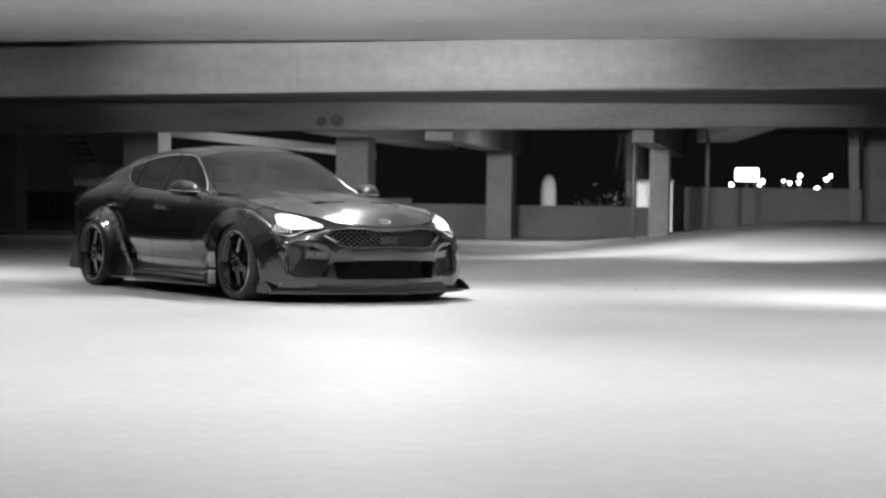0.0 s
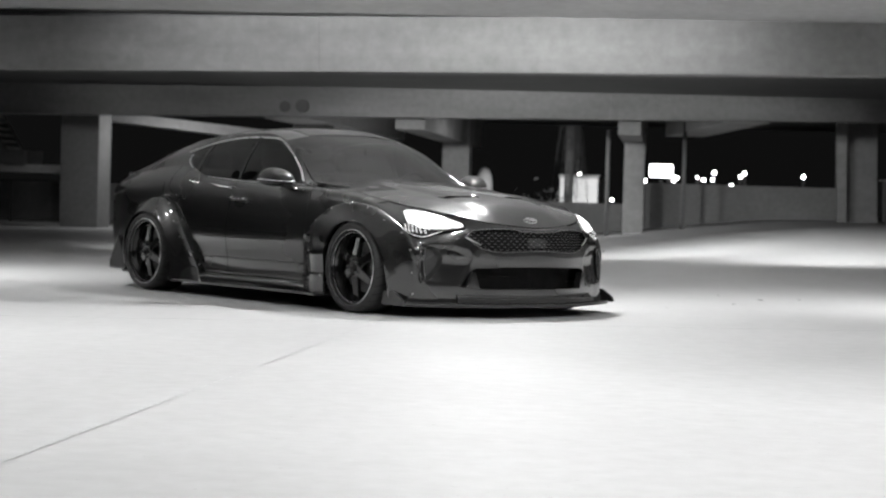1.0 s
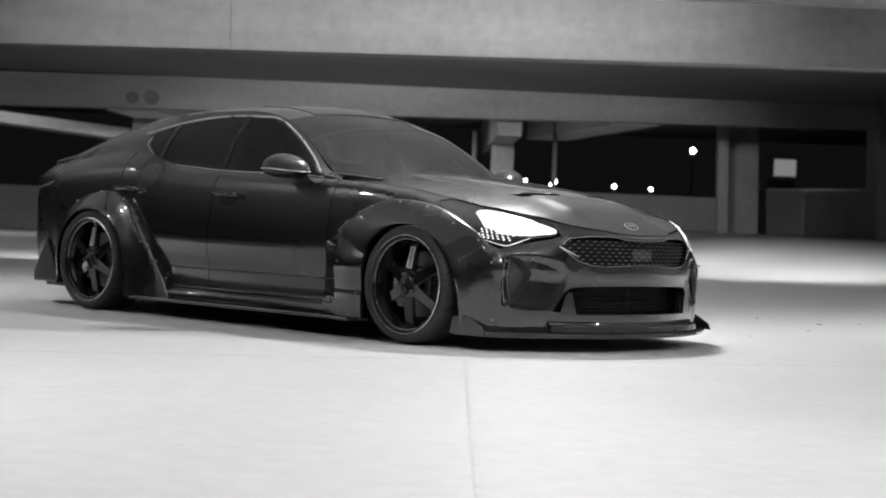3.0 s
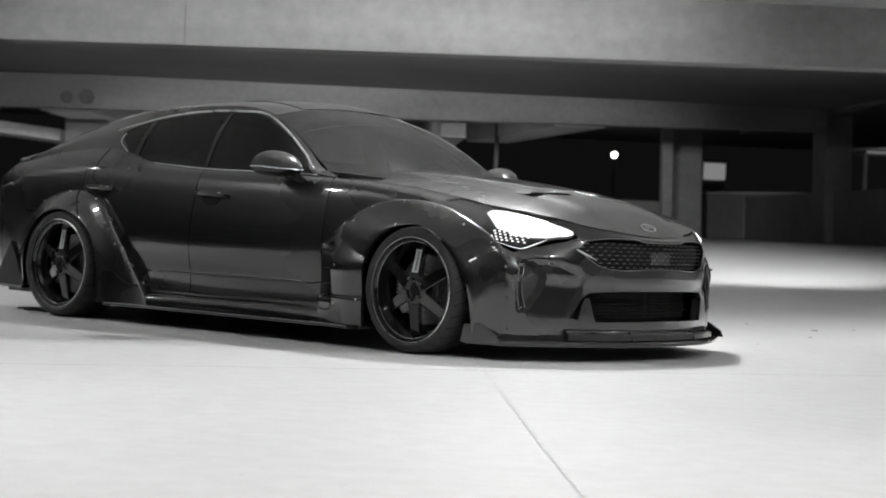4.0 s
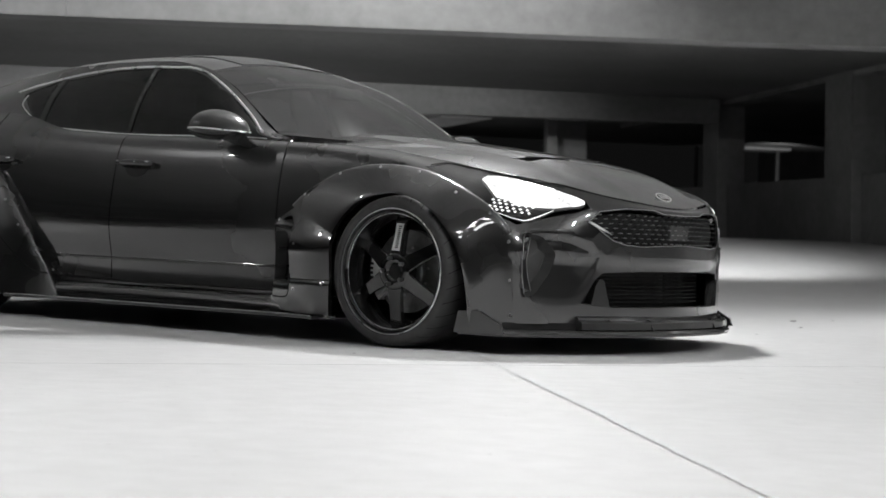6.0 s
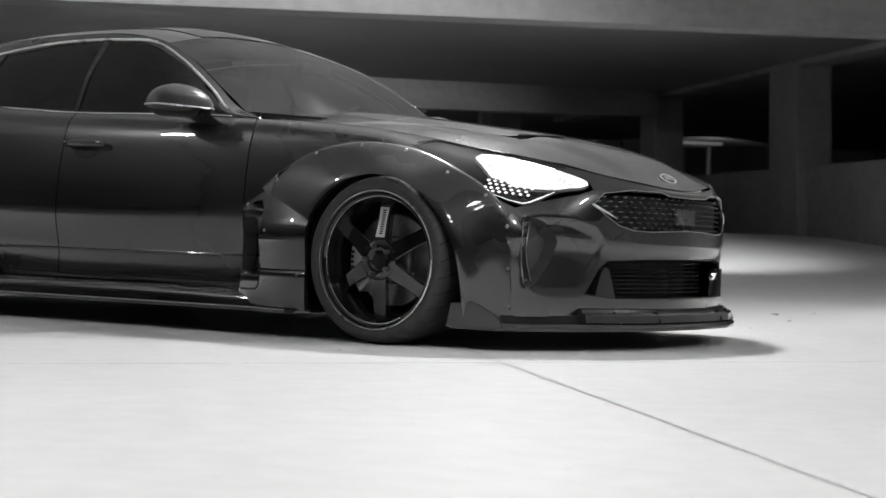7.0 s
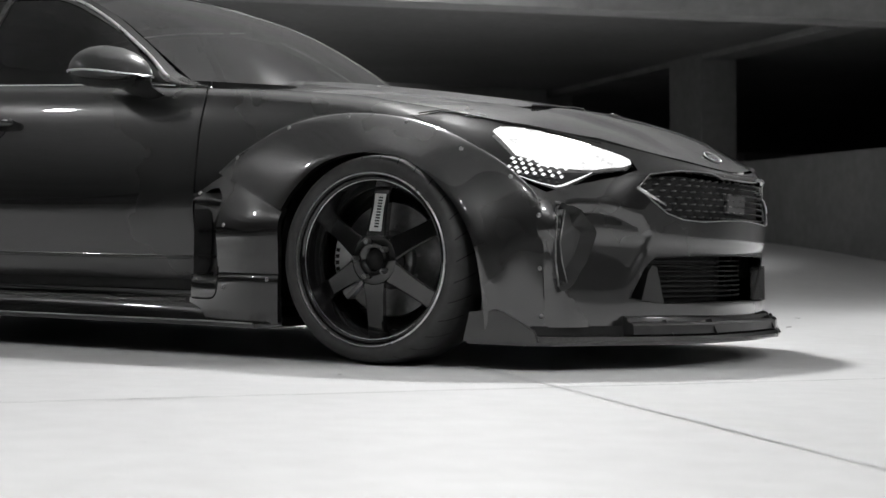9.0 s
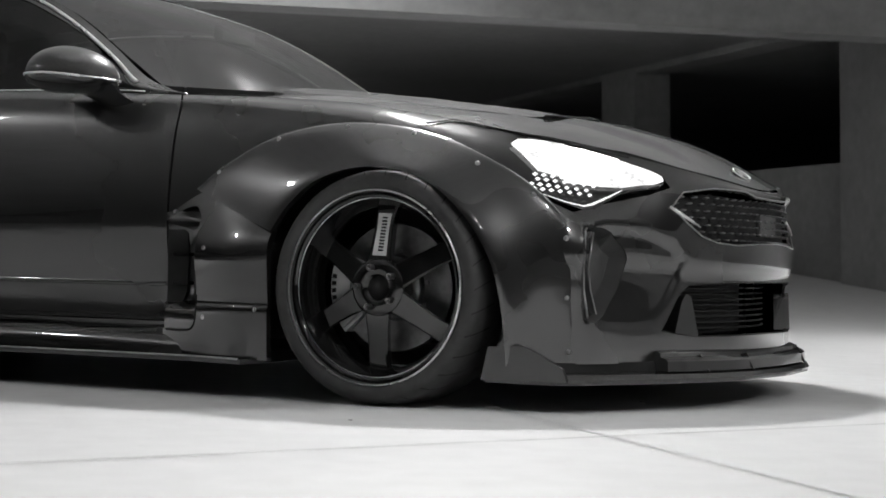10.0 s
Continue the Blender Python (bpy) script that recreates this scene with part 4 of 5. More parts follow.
core = [side_uv(0.380, 0.694), side_uv(0.405, 0.664), side_uv(0.462, 0.642), front_uv(0.80, 0.618), front_uv(0.755, 0.618), front_uv(0.69, 0.642), (2.75, 4.62), (3.2, 4.70), (3.55, 4.68)]
skin_panel("lamp_core", core, LAMPCORE, lift=0.018, label="dazzling core of the headlamp", thick=0.003)
bm = bmesh.new()
for i in range(7):
    for j in range(4):
        uv = side_uv(0.398 + 0.019 * i + 0.0095 * (j % 2), 0.634 - 0.0125 * j - 0.0025 * i)
        p, n = skin(*uv) + skin_normal(*uv) * 0.013, skin_normal(*uv)
        t = Vector((n.y, -n.x, 0)).normalized()
        q = [p - t * 0.0085, p - Vector((0, 0, 0.0055)), p + t * 0.0085, p + Vector((0, 0, 0.0055))]
        f = bm.faces.new([bm.verts.new(c + n * 0.003) for c in q])
both("diode_row", bm, DIODE, "rows of small lit diodes", smooth=False)
line = [skin(*uv) + skin_normal(*uv) * 0.006 for uv in (side_uv(0.415, 0.592), side_uv(0.481, 0.567), front_uv(0.833, 0.556), front_uv(0.805, 0.562), front_uv(0.743, 0.585), front_uv(0.695, 0.605))]
both("headlamp_strip", tube(line, [0.001, 0.0014, 0.002, 0.003, 0.0024, 0.001], 6), DIODE, "thin lit lower lamp strip")
line = [skin(*uv) + skin_normal(*uv) * 0.004 for uv in (side_uv(0.06, 0.785), (5.1, 4.93), (4.5, 4.95), (3.9, 4.95), (3.2, 4.95), (2.5, 4.95))]
both("lamp_edge", tube(line, 0.002, 5), GROOVE, "thin dark gap over the headlamp")


# bonnet
def hood_place(x, y):
    return Vector((x, y, hood_z(x, y)))


def hood_normal(x, y):
    d = 0.01
    return Vector((-(hood_z(x + d, y) - hood_z(x - d, y)) / (2 * d), -(hood_z(x, y + d) - hood_z(x, y - d)) / (2 * d), 1)).normalized()


edge = [skin(u, 5.0) for u in np.arange(0.0, 9.01, 0.25)]
right = [(p.x - (0.012 if p.y > -0.6 else 0), p.y + (0.006 if p.y < -0.02 else 0)) for p in edge]
left = [(x, -y) for x, y in right[1:][::-1]]
vent_r = [(0.16, -0.43), (0.25, -0.40), (0.305, -0.21), (0.295, -0.14), (0.265, -0.15), (0.205, -0.36)]
vent_l = [(x, -y) for x, y in vent_r]
part("bonnet", sheet(right + left, hood_place, hood_normal, 0.04, 0.04, 0.0, 0.015, [vent_r, vent_l]), PAINT, car, smooth=True)
for v in (vent_r, vent_l):
    part("bonnet_vent", sheet(v, hood_place, hood_normal, 0.04, 0.04, -0.02, 0.01), PLASTIC, car, "black bonnet vent recess", smooth=True)
    line = [hood_place(x, y) + Vector((0, 0, 0.002)) for x, y in (v[5], v[4], v[3])]
    part("vent_lip", tube(line, 0.005, 6), PAINT, car, smooth=True)
BADGE_AT = Matrix.Translation((0.712, 0, hood_z(0.712, 0) + 0.006)) @ Matrix.Rotation(radians(38), 4, "Y")
badge = part("badge", lathe([(0.001, 0.0), (0.05, 0.0), (0.056, -0.004), (0.057, -0.009)], 24, "z"), GLOSSBLACK, car, "dark oval badge with a bright rim", m=BADGE_AT @ Matrix.Diagonal((0.5, 1.0, 1.0, 1)), smooth=True)
part("badge_rim", tube([(0.028 * math.cos(a), 0.056 * math.sin(a), 0.0) for a in np.linspace(0, 2 * math.pi, 32, endpoint=False)], 0.0032, 6, closed=True), CHROME, car, m=BADGE_AT, smooth=True)
b2 = bmesh.new()
for y in (-0.028, -0.009, 0.010, 0.028):
    box(-0.012, 0.012, y - 0.003, y + 0.003, 0.0005, 0.003, 0, b2)
part("badge_mark", b2, CHROME, car, m=BADGE_AT)


# ---- cabin ----
def patch(rows):
    rows = [[Vector(p) for p in r] for r in rows]

    def place(u, v):
        return curve_at([curve_at(r, u) for r in rows], v)

    def normal(u, v):
        a = place(u + 0.02, v) - place(u - 0.02, v)
        b = place(u, v + 0.02) - place(u, v - 0.02)
        n = a.cross(b).normalized()
        if n.z < 0:
            n.negate()
        return n
    return place, normal


def across(pairs):
    """A row over the car's whole width from (x, y, z) of the right half, edge first, middle last."""
    half = [Vector(p) for p in pairs]
    return half + [Vector((p.x, -p.y, p.z)) for p in half[:-1][::-1]]


SCREEN_ROWS = [across([(-0.90, -0.745, 0.908), (-0.744, -0.56, 0.916), (-0.646, -0.3, 0.920), (-0.611, 0, 0.922)]),
               across([(-1.10, -0.70, 1.035), (-0.963, -0.525, 1.067), (-0.887, -0.285, 1.079), (-0.862, 0, 1.082)]),
               across([(-1.30, -0.65, 1.160), (-1.197, -0.485, 1.196), (-1.137, -0.265, 1.211), (-1.120, 0, 1.215)]),
               across([(-1.50, -0.605, 1.252), (-1.444, -0.445, 1.287), (-1.410, -0.245, 1.303), (-1.401, 0, 1.308)])]
ROOF_ROWS = [SCREEN_ROWS[3],
             across([(-1.75, -0.575, 1.305), (-1.72, -0.43, 1.338), (-1.70, -0.23, 1.362), (-1.70, 0, 1.368)]),
             across([(-2.10, -0.57, 1.312), (-2.10, -0.43, 1.347), (-2.10, -0.23, 1.368), (-2.10, 0, 1.373)]),
             across([(-2.50, -0.57, 1.295), (-2.50, -0.43, 1.33), (-2.50, -0.23, 1.35), (-2.50, 0, 1.355)]),
             across([(-2.95, -0.575, 1.235), (-2.98, -0.43, 1.28), (-3.0, -0.23, 1.305), (-3.0, 0, 1.31)])]
REAR_ROWS = [ROOF_ROWS[4],
             across([(-3.25, -0.60, 1.155), (-3.28, -0.44, 1.20), (-3.30, -0.24, 1.225), (-3.30, 0, 1.23)]),
             across([(-3.52, -0.63, 1.06), (-3.56, -0.46, 1.105), (-3.58, -0.25, 1.13), (-3.58, 0, 1.135)]),
             across([(-3.76, -0.66, 0.97), (-3.82, -0.47, 1.005), (-3.86, -0.26, 1.03), (-3.87, 0, 1.035)])]


def quilt(name, rows, u0, u1, v0, v1, mat, label="", lift=0.0, du=0.12, dv=0.1, thick=0.012):
    place, normal = patch(rows)
    return part(name, sheet([(u0, v0), (u1, v0), (u1, v1), (u0, v1)], place, normal, du, dv, lift, thick), mat, car, label, smooth=True)


quilt("windscreen", SCREEN_ROWS, 0.02, 5.98, 0.02, 2.95, SCREEN, "clear raked windscreen")
quilt("screen_band", SCREEN_ROWS, 0.02, 5.98, 2.96, 3.0, GLOSSBLACK, "black band over the windscreen", lift=-0.002)
quilt("roof", ROOF_ROWS, 0.0, 6.0, 0.02, 4.0, PAINT)
quilt("sunroof", ROOF_ROWS, 1.15, 4.85, 0.12, 1.7, GLOSSBLACK, "dark glass sunroof", lift=0.003, thick=0.004)
quilt("rear_window", REAR_ROWS, 0.5, 5.5, 0.02, 2.85, GLASS, "tinted rear window")
quilt("rear_pillar", REAR_ROWS, 0.0, 0.49, 0.0, 3.0, PAINT)
quilt("rear_pillar", REAR_ROWS, 5.51, 6.0, 0.0, 3.0, PAINT)
quilt("boot_lid", [REAR_ROWS[3], across([(-3.80, -0.675, 0.955), (-3.90, -0.47, 0.985), (-3.95, -0.26, 1.01), (-3.97, 0, 1.015)]), across([(-3.82, -0.68, 0.95), (-3.95, -0.47, 0.985), (-4.0, -0.26, 1.01), (-4.02, 0, 1.015)])], 0, 6, 0.0, 2.0, PAINT)
line = [Vector(p) for p in ((-3.80, -0.69, 0.965), (-3.93, -0.47, 1.005), (-4.0, -0.25, 1.03), (-4.03, 0, 1.037))]
line = line + [Vector((p.x, -p.y, p.z)) for p in line[:-1][::-1]]
part("tail_spoiler", tube(line, 0.014, 8), CARBON, car, "thin carbon spoiler lip on the boot edge", smooth=True)

# side of the cabin: rows from the shoulder up to the roof rail, from the screen pillar to the tail
RAIL = [(-0.83, -0.755, 0.905), (-0.98, -0.735, 0.952), (-1.16, -0.685, 1.072), (-1.36, -0.637, 1.192), (-1.56, -0.598, 1.272), (-1.80, -0.578, 1.303), (-2.05, -0.57, 1.312), (-2.40, -0.57, 1.30), (-2.75, -0.572, 1.265), (-3.05, -0.585, 1.205), (-3.40, -0.615, 1.105), (-3.78, -0.665, 0.965)]
BELT = [(-0.78, -0.825, 0.893), (-0.95, -0.822, 0.90), (-1.16, -0.82, 0.906), (-1.37, -0.818, 0.91), (-1.58, -0.816, 0.917), (-1.80, -0.815, 0.924), (-2.05, -0.812, 0.937), (-2.40, -0.80, 0.965), (-2.75, -0.775, 1.035), (-3.05, -0.76, 1.03), (-3.40, -0.755, 0.99), (-3.78, -0.70, 0.955)]
MIDS = []
for b, r in zip(BELT, RAIL):
    MIDS.append(((b[0] + r[0]) / 2, b[1] * 0.48 + r[1] * 0.52 - 0.028, (b[2] + r[2]) / 2))
place_s, _ = patch([BELT, MIDS, RAIL])


def normal_s(u, v):
    a = place_s(u + 0.02, v) - place_s(u - 0.02, v)
    b = place_s(u, v + 0.02) - place_s(u, v - 0.02)
    n = a.cross(b).normalized()
    if n.y > 0:
        n.negate()
    return n


def cab_uv(x, z):
    best, at = 1e9, (0, 0)
    for u in np.arange(0, 11.001, 0.1):
        for v in np.arange(0, 2.001, 0.05):
            p = place_s(u, v)
            d = (p.x - x) ** 2 + (p.z - z) ** 2
            if d < best:
                best, at = d, (float(u), float(v))
    return at


def cab_poly(pts):
    return [cab_uv(x, z) for x, z in pts]


G1 = cab_poly([(-0.96, 0.910), (-1.3, 0.916), (-1.853, 0.932), (-1.872, 1.270), (-1.66, 1.264), (-1.45, 1.20), (-1.26, 1.10), (-1.09, 0.997)])
G2 = cab_poly([(-1.875, 0.934), (-2.2, 0.952), (-2.52, 0.986), (-2.515, 1.226), (-2.2, 1.262), (-1.895, 1.270)])
G3 = cab_poly([(-2.545, 0.990), (-2.63, 1.03), (-2.70, 1.085), (-2.735, 1.142), (-2.69, 1.176), (-2.54, 1.222)])
B_COVER = cab_poly([(-1.848, 0.926), (-1.88, 0.928), (-1.90, 1.272), (-1.868, 1.272)])
C_COVER = cab_poly([(-2.515, 0.984), (-2.55, 0.988), (-2.545, 1.225), (-2.51, 1.230)])
both("window_frame", sheet([(0, 0), (11, 0), (11, 2), (0, 2)], place_s, normal_s, 0.15, 0.12, 0.0, 0.015, [G1, G2, G3]), PAINT)
for nm, g in (("front_side_window", G1), ("rear_side_window", G2), ("quarter_window", G3)):
    both(nm, sheet(g, place_s, normal_s, 0.2, 0.15, -0.004, 0.004), GLASS, "dark tinted side window")
for cover in (B_COVER, C_COVER):
    both("pillar_cover", sheet(cover, place_s, normal_s, 0.2, 0.15, 0.003, 0.003), GLOSSBLACK, "gloss black pillar cover")
up_line = cab_poly([(-0.985, 0.933), (-1.08, 0.995), (-1.24, 1.095), (-1.44, 1.203), (-1.61, 1.265), (-1.80, 1.277), (-2.15, 1.272), (-2.46, 1.238), (-2.68, 1.19), (-2.80, 1.16)])
fine = [curve_at([Vector((*p, 0)) for p in up_line], t) for t in np.arange(0, len(up_line) - 0.99, 0.25)]
both("window_trim", tube([place_s(p.x, p.y) + normal_s(p.x, p.y) * 0.004 for p in fine], [0.0075 - 0.0035 * i / len(fine) for i in range(len(fine))], 8), CHROME, "bright satin trim over the side windows")
low_line = cab_poly([(-0.93, 0.905), (-1.3, 0.912), (-1.8, 0.928), (-2.2, 0.948), (-2.5, 0.98), (-2.63, 1.025), (-2.71, 1.085), (-2.73, 1.14)])
fine = [curve_at([Vector((*p, 0)) for p in low_line], t) for t in np.arange(0, len(low_line) - 0.99, 0.25)]
both("belt_trim", tube([place_s(p.x, p.y) + normal_s(p.x, p.y) * 0.003 for p in fine], 0.0026, 6), CHROME, "thin bright trim below the side windows")

# inside: floor pan, dash, seats, wheel
part("floor_pan", box(-3.8, 0.5, -0.78, 0.78, 0.17, 0.24), PLASTIC, car)
part("firewall", box(-0.45, -0.40, -0.80, 0.80, 0.2, 0.86), PLASTIC, car)
part("dashboard", prism([(-0.52, 0.90), (-0.95, 0.93), (-1.12, 0.86), (-1.10, 0.6), (-0.52, 0.6)], -0.74, 0.74, "y"), INTERIOR, car)


def seat(x, y):
    part("seat_cushion", box(x - 0.25, x + 0.27, y - 0.25, y + 0.25, 0.28, 0.55, 0.06), INTERIOR, car, smooth=True)
    part("seat_back", box(x - 0.46, x - 0.28, y - 0.25, y + 0.25, 0.42, 1.02, 0.06), INTERIOR, car, smooth=True)
    part("headrest", box(x - 0.50, x - 0.38, y - 0.13, y + 0.13, 1.03, 1.2, 0.05), INTERIOR, car, smooth=True)


for x, y in ((-1.55, -0.37), (-1.55, 0.37), (-2.45, -0.37), (-2.45, 0.37)):
    seat(x, y)
sw = [Vector((-1.18 + 0.17 * math.sin(a) * 0.4, 0.37 + 0.18 * math.cos(a), 0.86 + 0.17 * math.sin(a))) for a in np.linspace(0, 2 * math.pi, 24, endpoint=False)]
part("steering_wheel", tube(sw, 0.014, 6, closed=True), INTERIOR, car, smooth=True)
part("rear_mirror", box(-1.16, -1.12, -0.11, 0.11, 1.15, 1.21, 0.015), PLASTIC, car)

# ---- wide arches ----
def lofted(stations, name, mat, label="", n=4, thick=0.014):
    """A panel through rows of points, inner edge first."""
    rows = [[Vector(p) for p in s] for s in stations]
    m = len(rows[0])
    bm = bmesh.new()
    grid = []
    for i in np.arange(0, len(rows) - 1 + 1e-6, 1 / n):
        col = [curve_at([r[j] for r in rows], i) for j in range(m)]
        grid.append([bm.verts.new(curve_at(col, v)) for v in np.arange(0, m - 1 + 1e-6, 1 / n)])
    for a, b in zip(grid, grid[1:]):
        for k in range(len(a) - 1):
            bm.faces.new((a[k], a[k + 1], b[k + 1], b[k]))
    bmesh.ops.recalc_face_normals(bm, faces=bm.faces[:])
    if sum(f.normal.y for f in bm.faces) > 0:
        bmesh.ops.reverse_faces(bm, faces=bm.faces[:])
    bm.normal_update()
    rim = [e for e in bm.edges if len(e.link_faces) == 1]
    made = bmesh.ops.extrude_edge_only(bm, edges=rim)["geom"]
    for g in made:
        if isinstance(g, bmesh.types.BMVert):
            g.co += Vector((0, thick * 1.6, -thick * 0.2))
    bm.normal_update()
    for e in bm.edges:
        if len(e.link_faces) == 2 and e.calc_face_angle(0) > 0.7:
            e.smooth = False
    return both(name, bm, mat, label)


# inner edge, crown, fall, outer edge against the body
FRONT_IN = [(0.385, -1.010, 0.105), (0.375, -1.028, 0.26), (0.350, -1.043, 0.39), (0.285, -1.052, 0.505), (0.185, -1.058, 0.60), (0.06, -1.060, 0.65), (-0.07, -1.060, 0.652), (-0.19, -1.060, 0.615), (-0.275, -1.062, 0.545), (-0.325, -1.066, 0.475)]
FRONT_OUT = [(0.522, -0.893, 0.122), (0.520, -0.897, 0.30), (0.512, -0.900, 0.48), (0.435, -0.918, 0.590), (0.29, -0.938, 0.685), (0.10, -0.948, 0.760), (-0.14, -0.952, 0.788), (-0.36, -0.956, 0.756), (-0.53, -0.962, 0.678), (-0.64, -0.962, 0.600)]


def flare_rows(inner, outer, bulges, steps):
    """A rolled lip, then a nearly flat face that ends in a raised step on the body."""
    rows = []
    for a, b, bulge, step in zip(inner, outer, bulges, steps):
        a, b = Vector(a), Vector(b)
        m1, m2, m3 = a.lerp(b, 0.12), a.lerp(b, 0.5), a.lerp(b, 0.93)
        m1.y -= 0.006
        m2.y -= bulge
        m3.y -= step
        rows.append([a, m1, m2, m3, b + Vector((0, 0.004, 0))])
    return rows


FRONT_FLARE = flare_rows(FRONT_IN, FRONT_OUT, [-0.003, -0.003, 0.0, 0.004] + [0.012] * 6, [0.0, 0.0, 0.0, 0.006] + [0.014] * 6)
lofted(FRONT_FLARE, "front_arch", PAINT, "bolted wide front arch")
TAIL_Z = (0.53, 0.43, 0.33, 0.27, 0.252, 0.19, 0.11)
TAIL_Y = [(1.046, 1.015, 0.968, 0.948), (1.064, 1.050, 1.008, 0.96), (1.060, 1.046, 1.004, 0.958), (1.055, 1.041, 1.000, 0.956), (1.059, 1.045, 1.004, 0.956), (1.057, 1.043, 1.003, 0.955), (1.053, 1.040, 1.001, 0.955)]
TAIL_ROWS = [[(-0.335 - 0.14 * k, -y, z) for k, y in enumerate(ys)] for z, ys in zip(TAIL_Z, TAIL_Y)]
TAIL_ROWS[0] = [(-0.325, -1.046, 0.484), (-0.43, -1.018, 0.537), (-0.585, -0.972, 0.594), (-0.755, -0.948, 0.520)]
tail_place, _ = patch(TAIL_ROWS)


def tail_normal(u, v):
    n = (tail_place(u + 0.03, v) - tail_place(u - 0.03, v)).cross(tail_place(u, v + 0.03) - tail_place(u, v - 0.03)).normalized()
    return n if n.y < 0 else -n


notched = [(0, 0), (3, 0), (3, 0.16), (2.5, 0.17), (2.22, 0.24), (2.03, 0.45), (1.97, 0.8), (1.95, 2.6), (1.95, 4.2), (2.0, 4.7), (2.2, 5.02), (3, 5.06), (3, 6), (0, 6)]
both("arch_tail", sheet(notched, tail_place, tail_normal, 0.15, 0.2, 0.0, 0.02), PAINT, "rear panel of the front arch with a vent opening")
# the scoop: flush at its top and foot, pressed in towards the door between them
SCOOP = []
for z, deep in ((0.530, 0.0), (0.506, 0.10), (0.488, 0.75), (0.46, 1.0), (0.40, 1.0), (0.31, 1.0), (0.272, 0.95), (0.250, 0.3), (0.232, 0.0), (0.178, 0.0)):
    lip = 1.002 - 0.03 * max(0.0, (z - 0.44) / 0.07)
    SCOOP.append([(-0.596, -lip + 0.006, z), (-0.628, -lip + 0.010 + 0.030 * deep, z), (-0.675, -0.975 + 0.042 * deep, z), (-0.756, -0.946 + 0.022 * deep, z)])
lofted(SCOOP, "vent_scoop", PAINT, "smooth scoop leading into the vent", n=5)
both("vent_opening", prism([(-0.755, 0.489), (-0.705, 0.486), (-0.685, 0.468), (-0.680, 0.40), (-0.684, 0.30), (-0.697, 0.266), (-0.755, 0.262)], -0.937, -0.931, "y"), GROOVE, "black vent opening behind the front arch", smooth=False)
for z in (0.316, 0.400):
    both("vent_fin", prism([(-0.735, -0.93), (-0.73, -0.945), (-0.672, -0.952), (-0.655, -0.935)], z, z + 0.010, "z"), GLOSSBLACK, smooth=False)

REAR_IN = [(-3.285, -1.02, 0.20), (-3.275, -1.04, 0.34), (-3.215, -1.05, 0.49), (-3.09, -1.055, 0.61), (-2.92, -1.057, 0.655), (-2.76, -1.057, 0.625), (-2.63, -1.053, 0.545), (-2.555, -1.056, 0.43), (-2.52, -1.058, 0.31), (-2.51, -1.060, 0.20), (-2.50, -1.060, 0.112)]
REAR_OUT = [(-3.46, -0.915, 0.20), (-3.46, -0.925, 0.40), (-3.38, -0.93, 0.58), (-3.20, -0.935, 0.71), (-2.93, -0.938, 0.778), (-2.66, -0.925, 0.745), (-2.515, -0.930, 0.60), (-2.405, -0.935, 0.47), (-2.31, -0.922, 0.335), (-2.225, -0.915, 0.215), (-2.15, -0.93, 0.112)]
REAR_FLARE = flare_rows(REAR_IN, REAR_OUT, [0.004] * 5 + [0.010] + [0.020] * 5, [0.002] * 4 + [0.004, 0.026] + [0.046] * 5)
lofted(REAR_FLARE, "rear_arch", PAINT, "bolted wide rear arch")
SIDE_PANELS = ("front_wing", "front_door", "rear_door", "rear_quarter", "sill", "front_arch", "rear_arch", "arch_tail", "vent_scoop")
SIDE_TREES = [BVHTree.FromPolygons([v.co for v in o.data.vertices], [p.vertices[:] for p in o.data.polygons]) for o in car.children if o.name.split(".")[0] in SIDE_PANELS]


def on_side(x, z):
    """The outermost point of the right side at this place."""
    hits = [h[0] for h in (t.ray_cast(Vector((x, -2, z)), Vector((0, 1, 0)), 1.5) for t in SIDE_TREES) if h[0]]
    return min(hits, key=lambda p: p.y) if hits else Vector((x, -0.93, z))


def gap_line(name, pts, r, label):
    pts = [Vector((x, 0, z)) for x, z in pts]
    fine = [curve_at(pts, t) for t in np.arange(0, len(pts) - 0.99, 0.125)]
    return both(name, tube([on_side(p.x, p.z) + Vector((0, 0.4 * r, 0)) for p in fine], r, 6), GROOVE, label)


gap_line("arch_seam", [(-2.865, 0.90), (-2.85, 0.77), (-2.77, 0.672), (-2.635, 0.52), (-2.50, 0.385), (-2.405, 0.29), (-2.32, 0.236), (-2.20, 0.219)], 0.004, "dark door gap running down the rear arch")
gap_line("door_gap", [(-2.20, 0.219), (-1.80, 0.207), (-1.40, 0.197), (-1.0, 0.190), (-0.74, 0.184), (-0.66, 0.184), (-0.625, 0.192), (-0.609, 0.222), (-0.607, 0.29)], 0.0036, "dark gap under the doors")


def bolt(x, y, z, nx, ny, nz):
    n = Vector((nx, ny, nz)).normalized()
    b2 = lathe([(0.001, 0.004), (0.005, 0.0035), (0.0075, 0.0), (0.0075, -0.004)], 10, "z")
    bmesh.ops.transform(b2, matrix=Matrix.Translation((x, y, z)) @ n.to_track_quat("Z", "Y").to_matrix().to_4x4(), verts=b2.verts[:])
    both("arch_bolt", b2, STEEL)


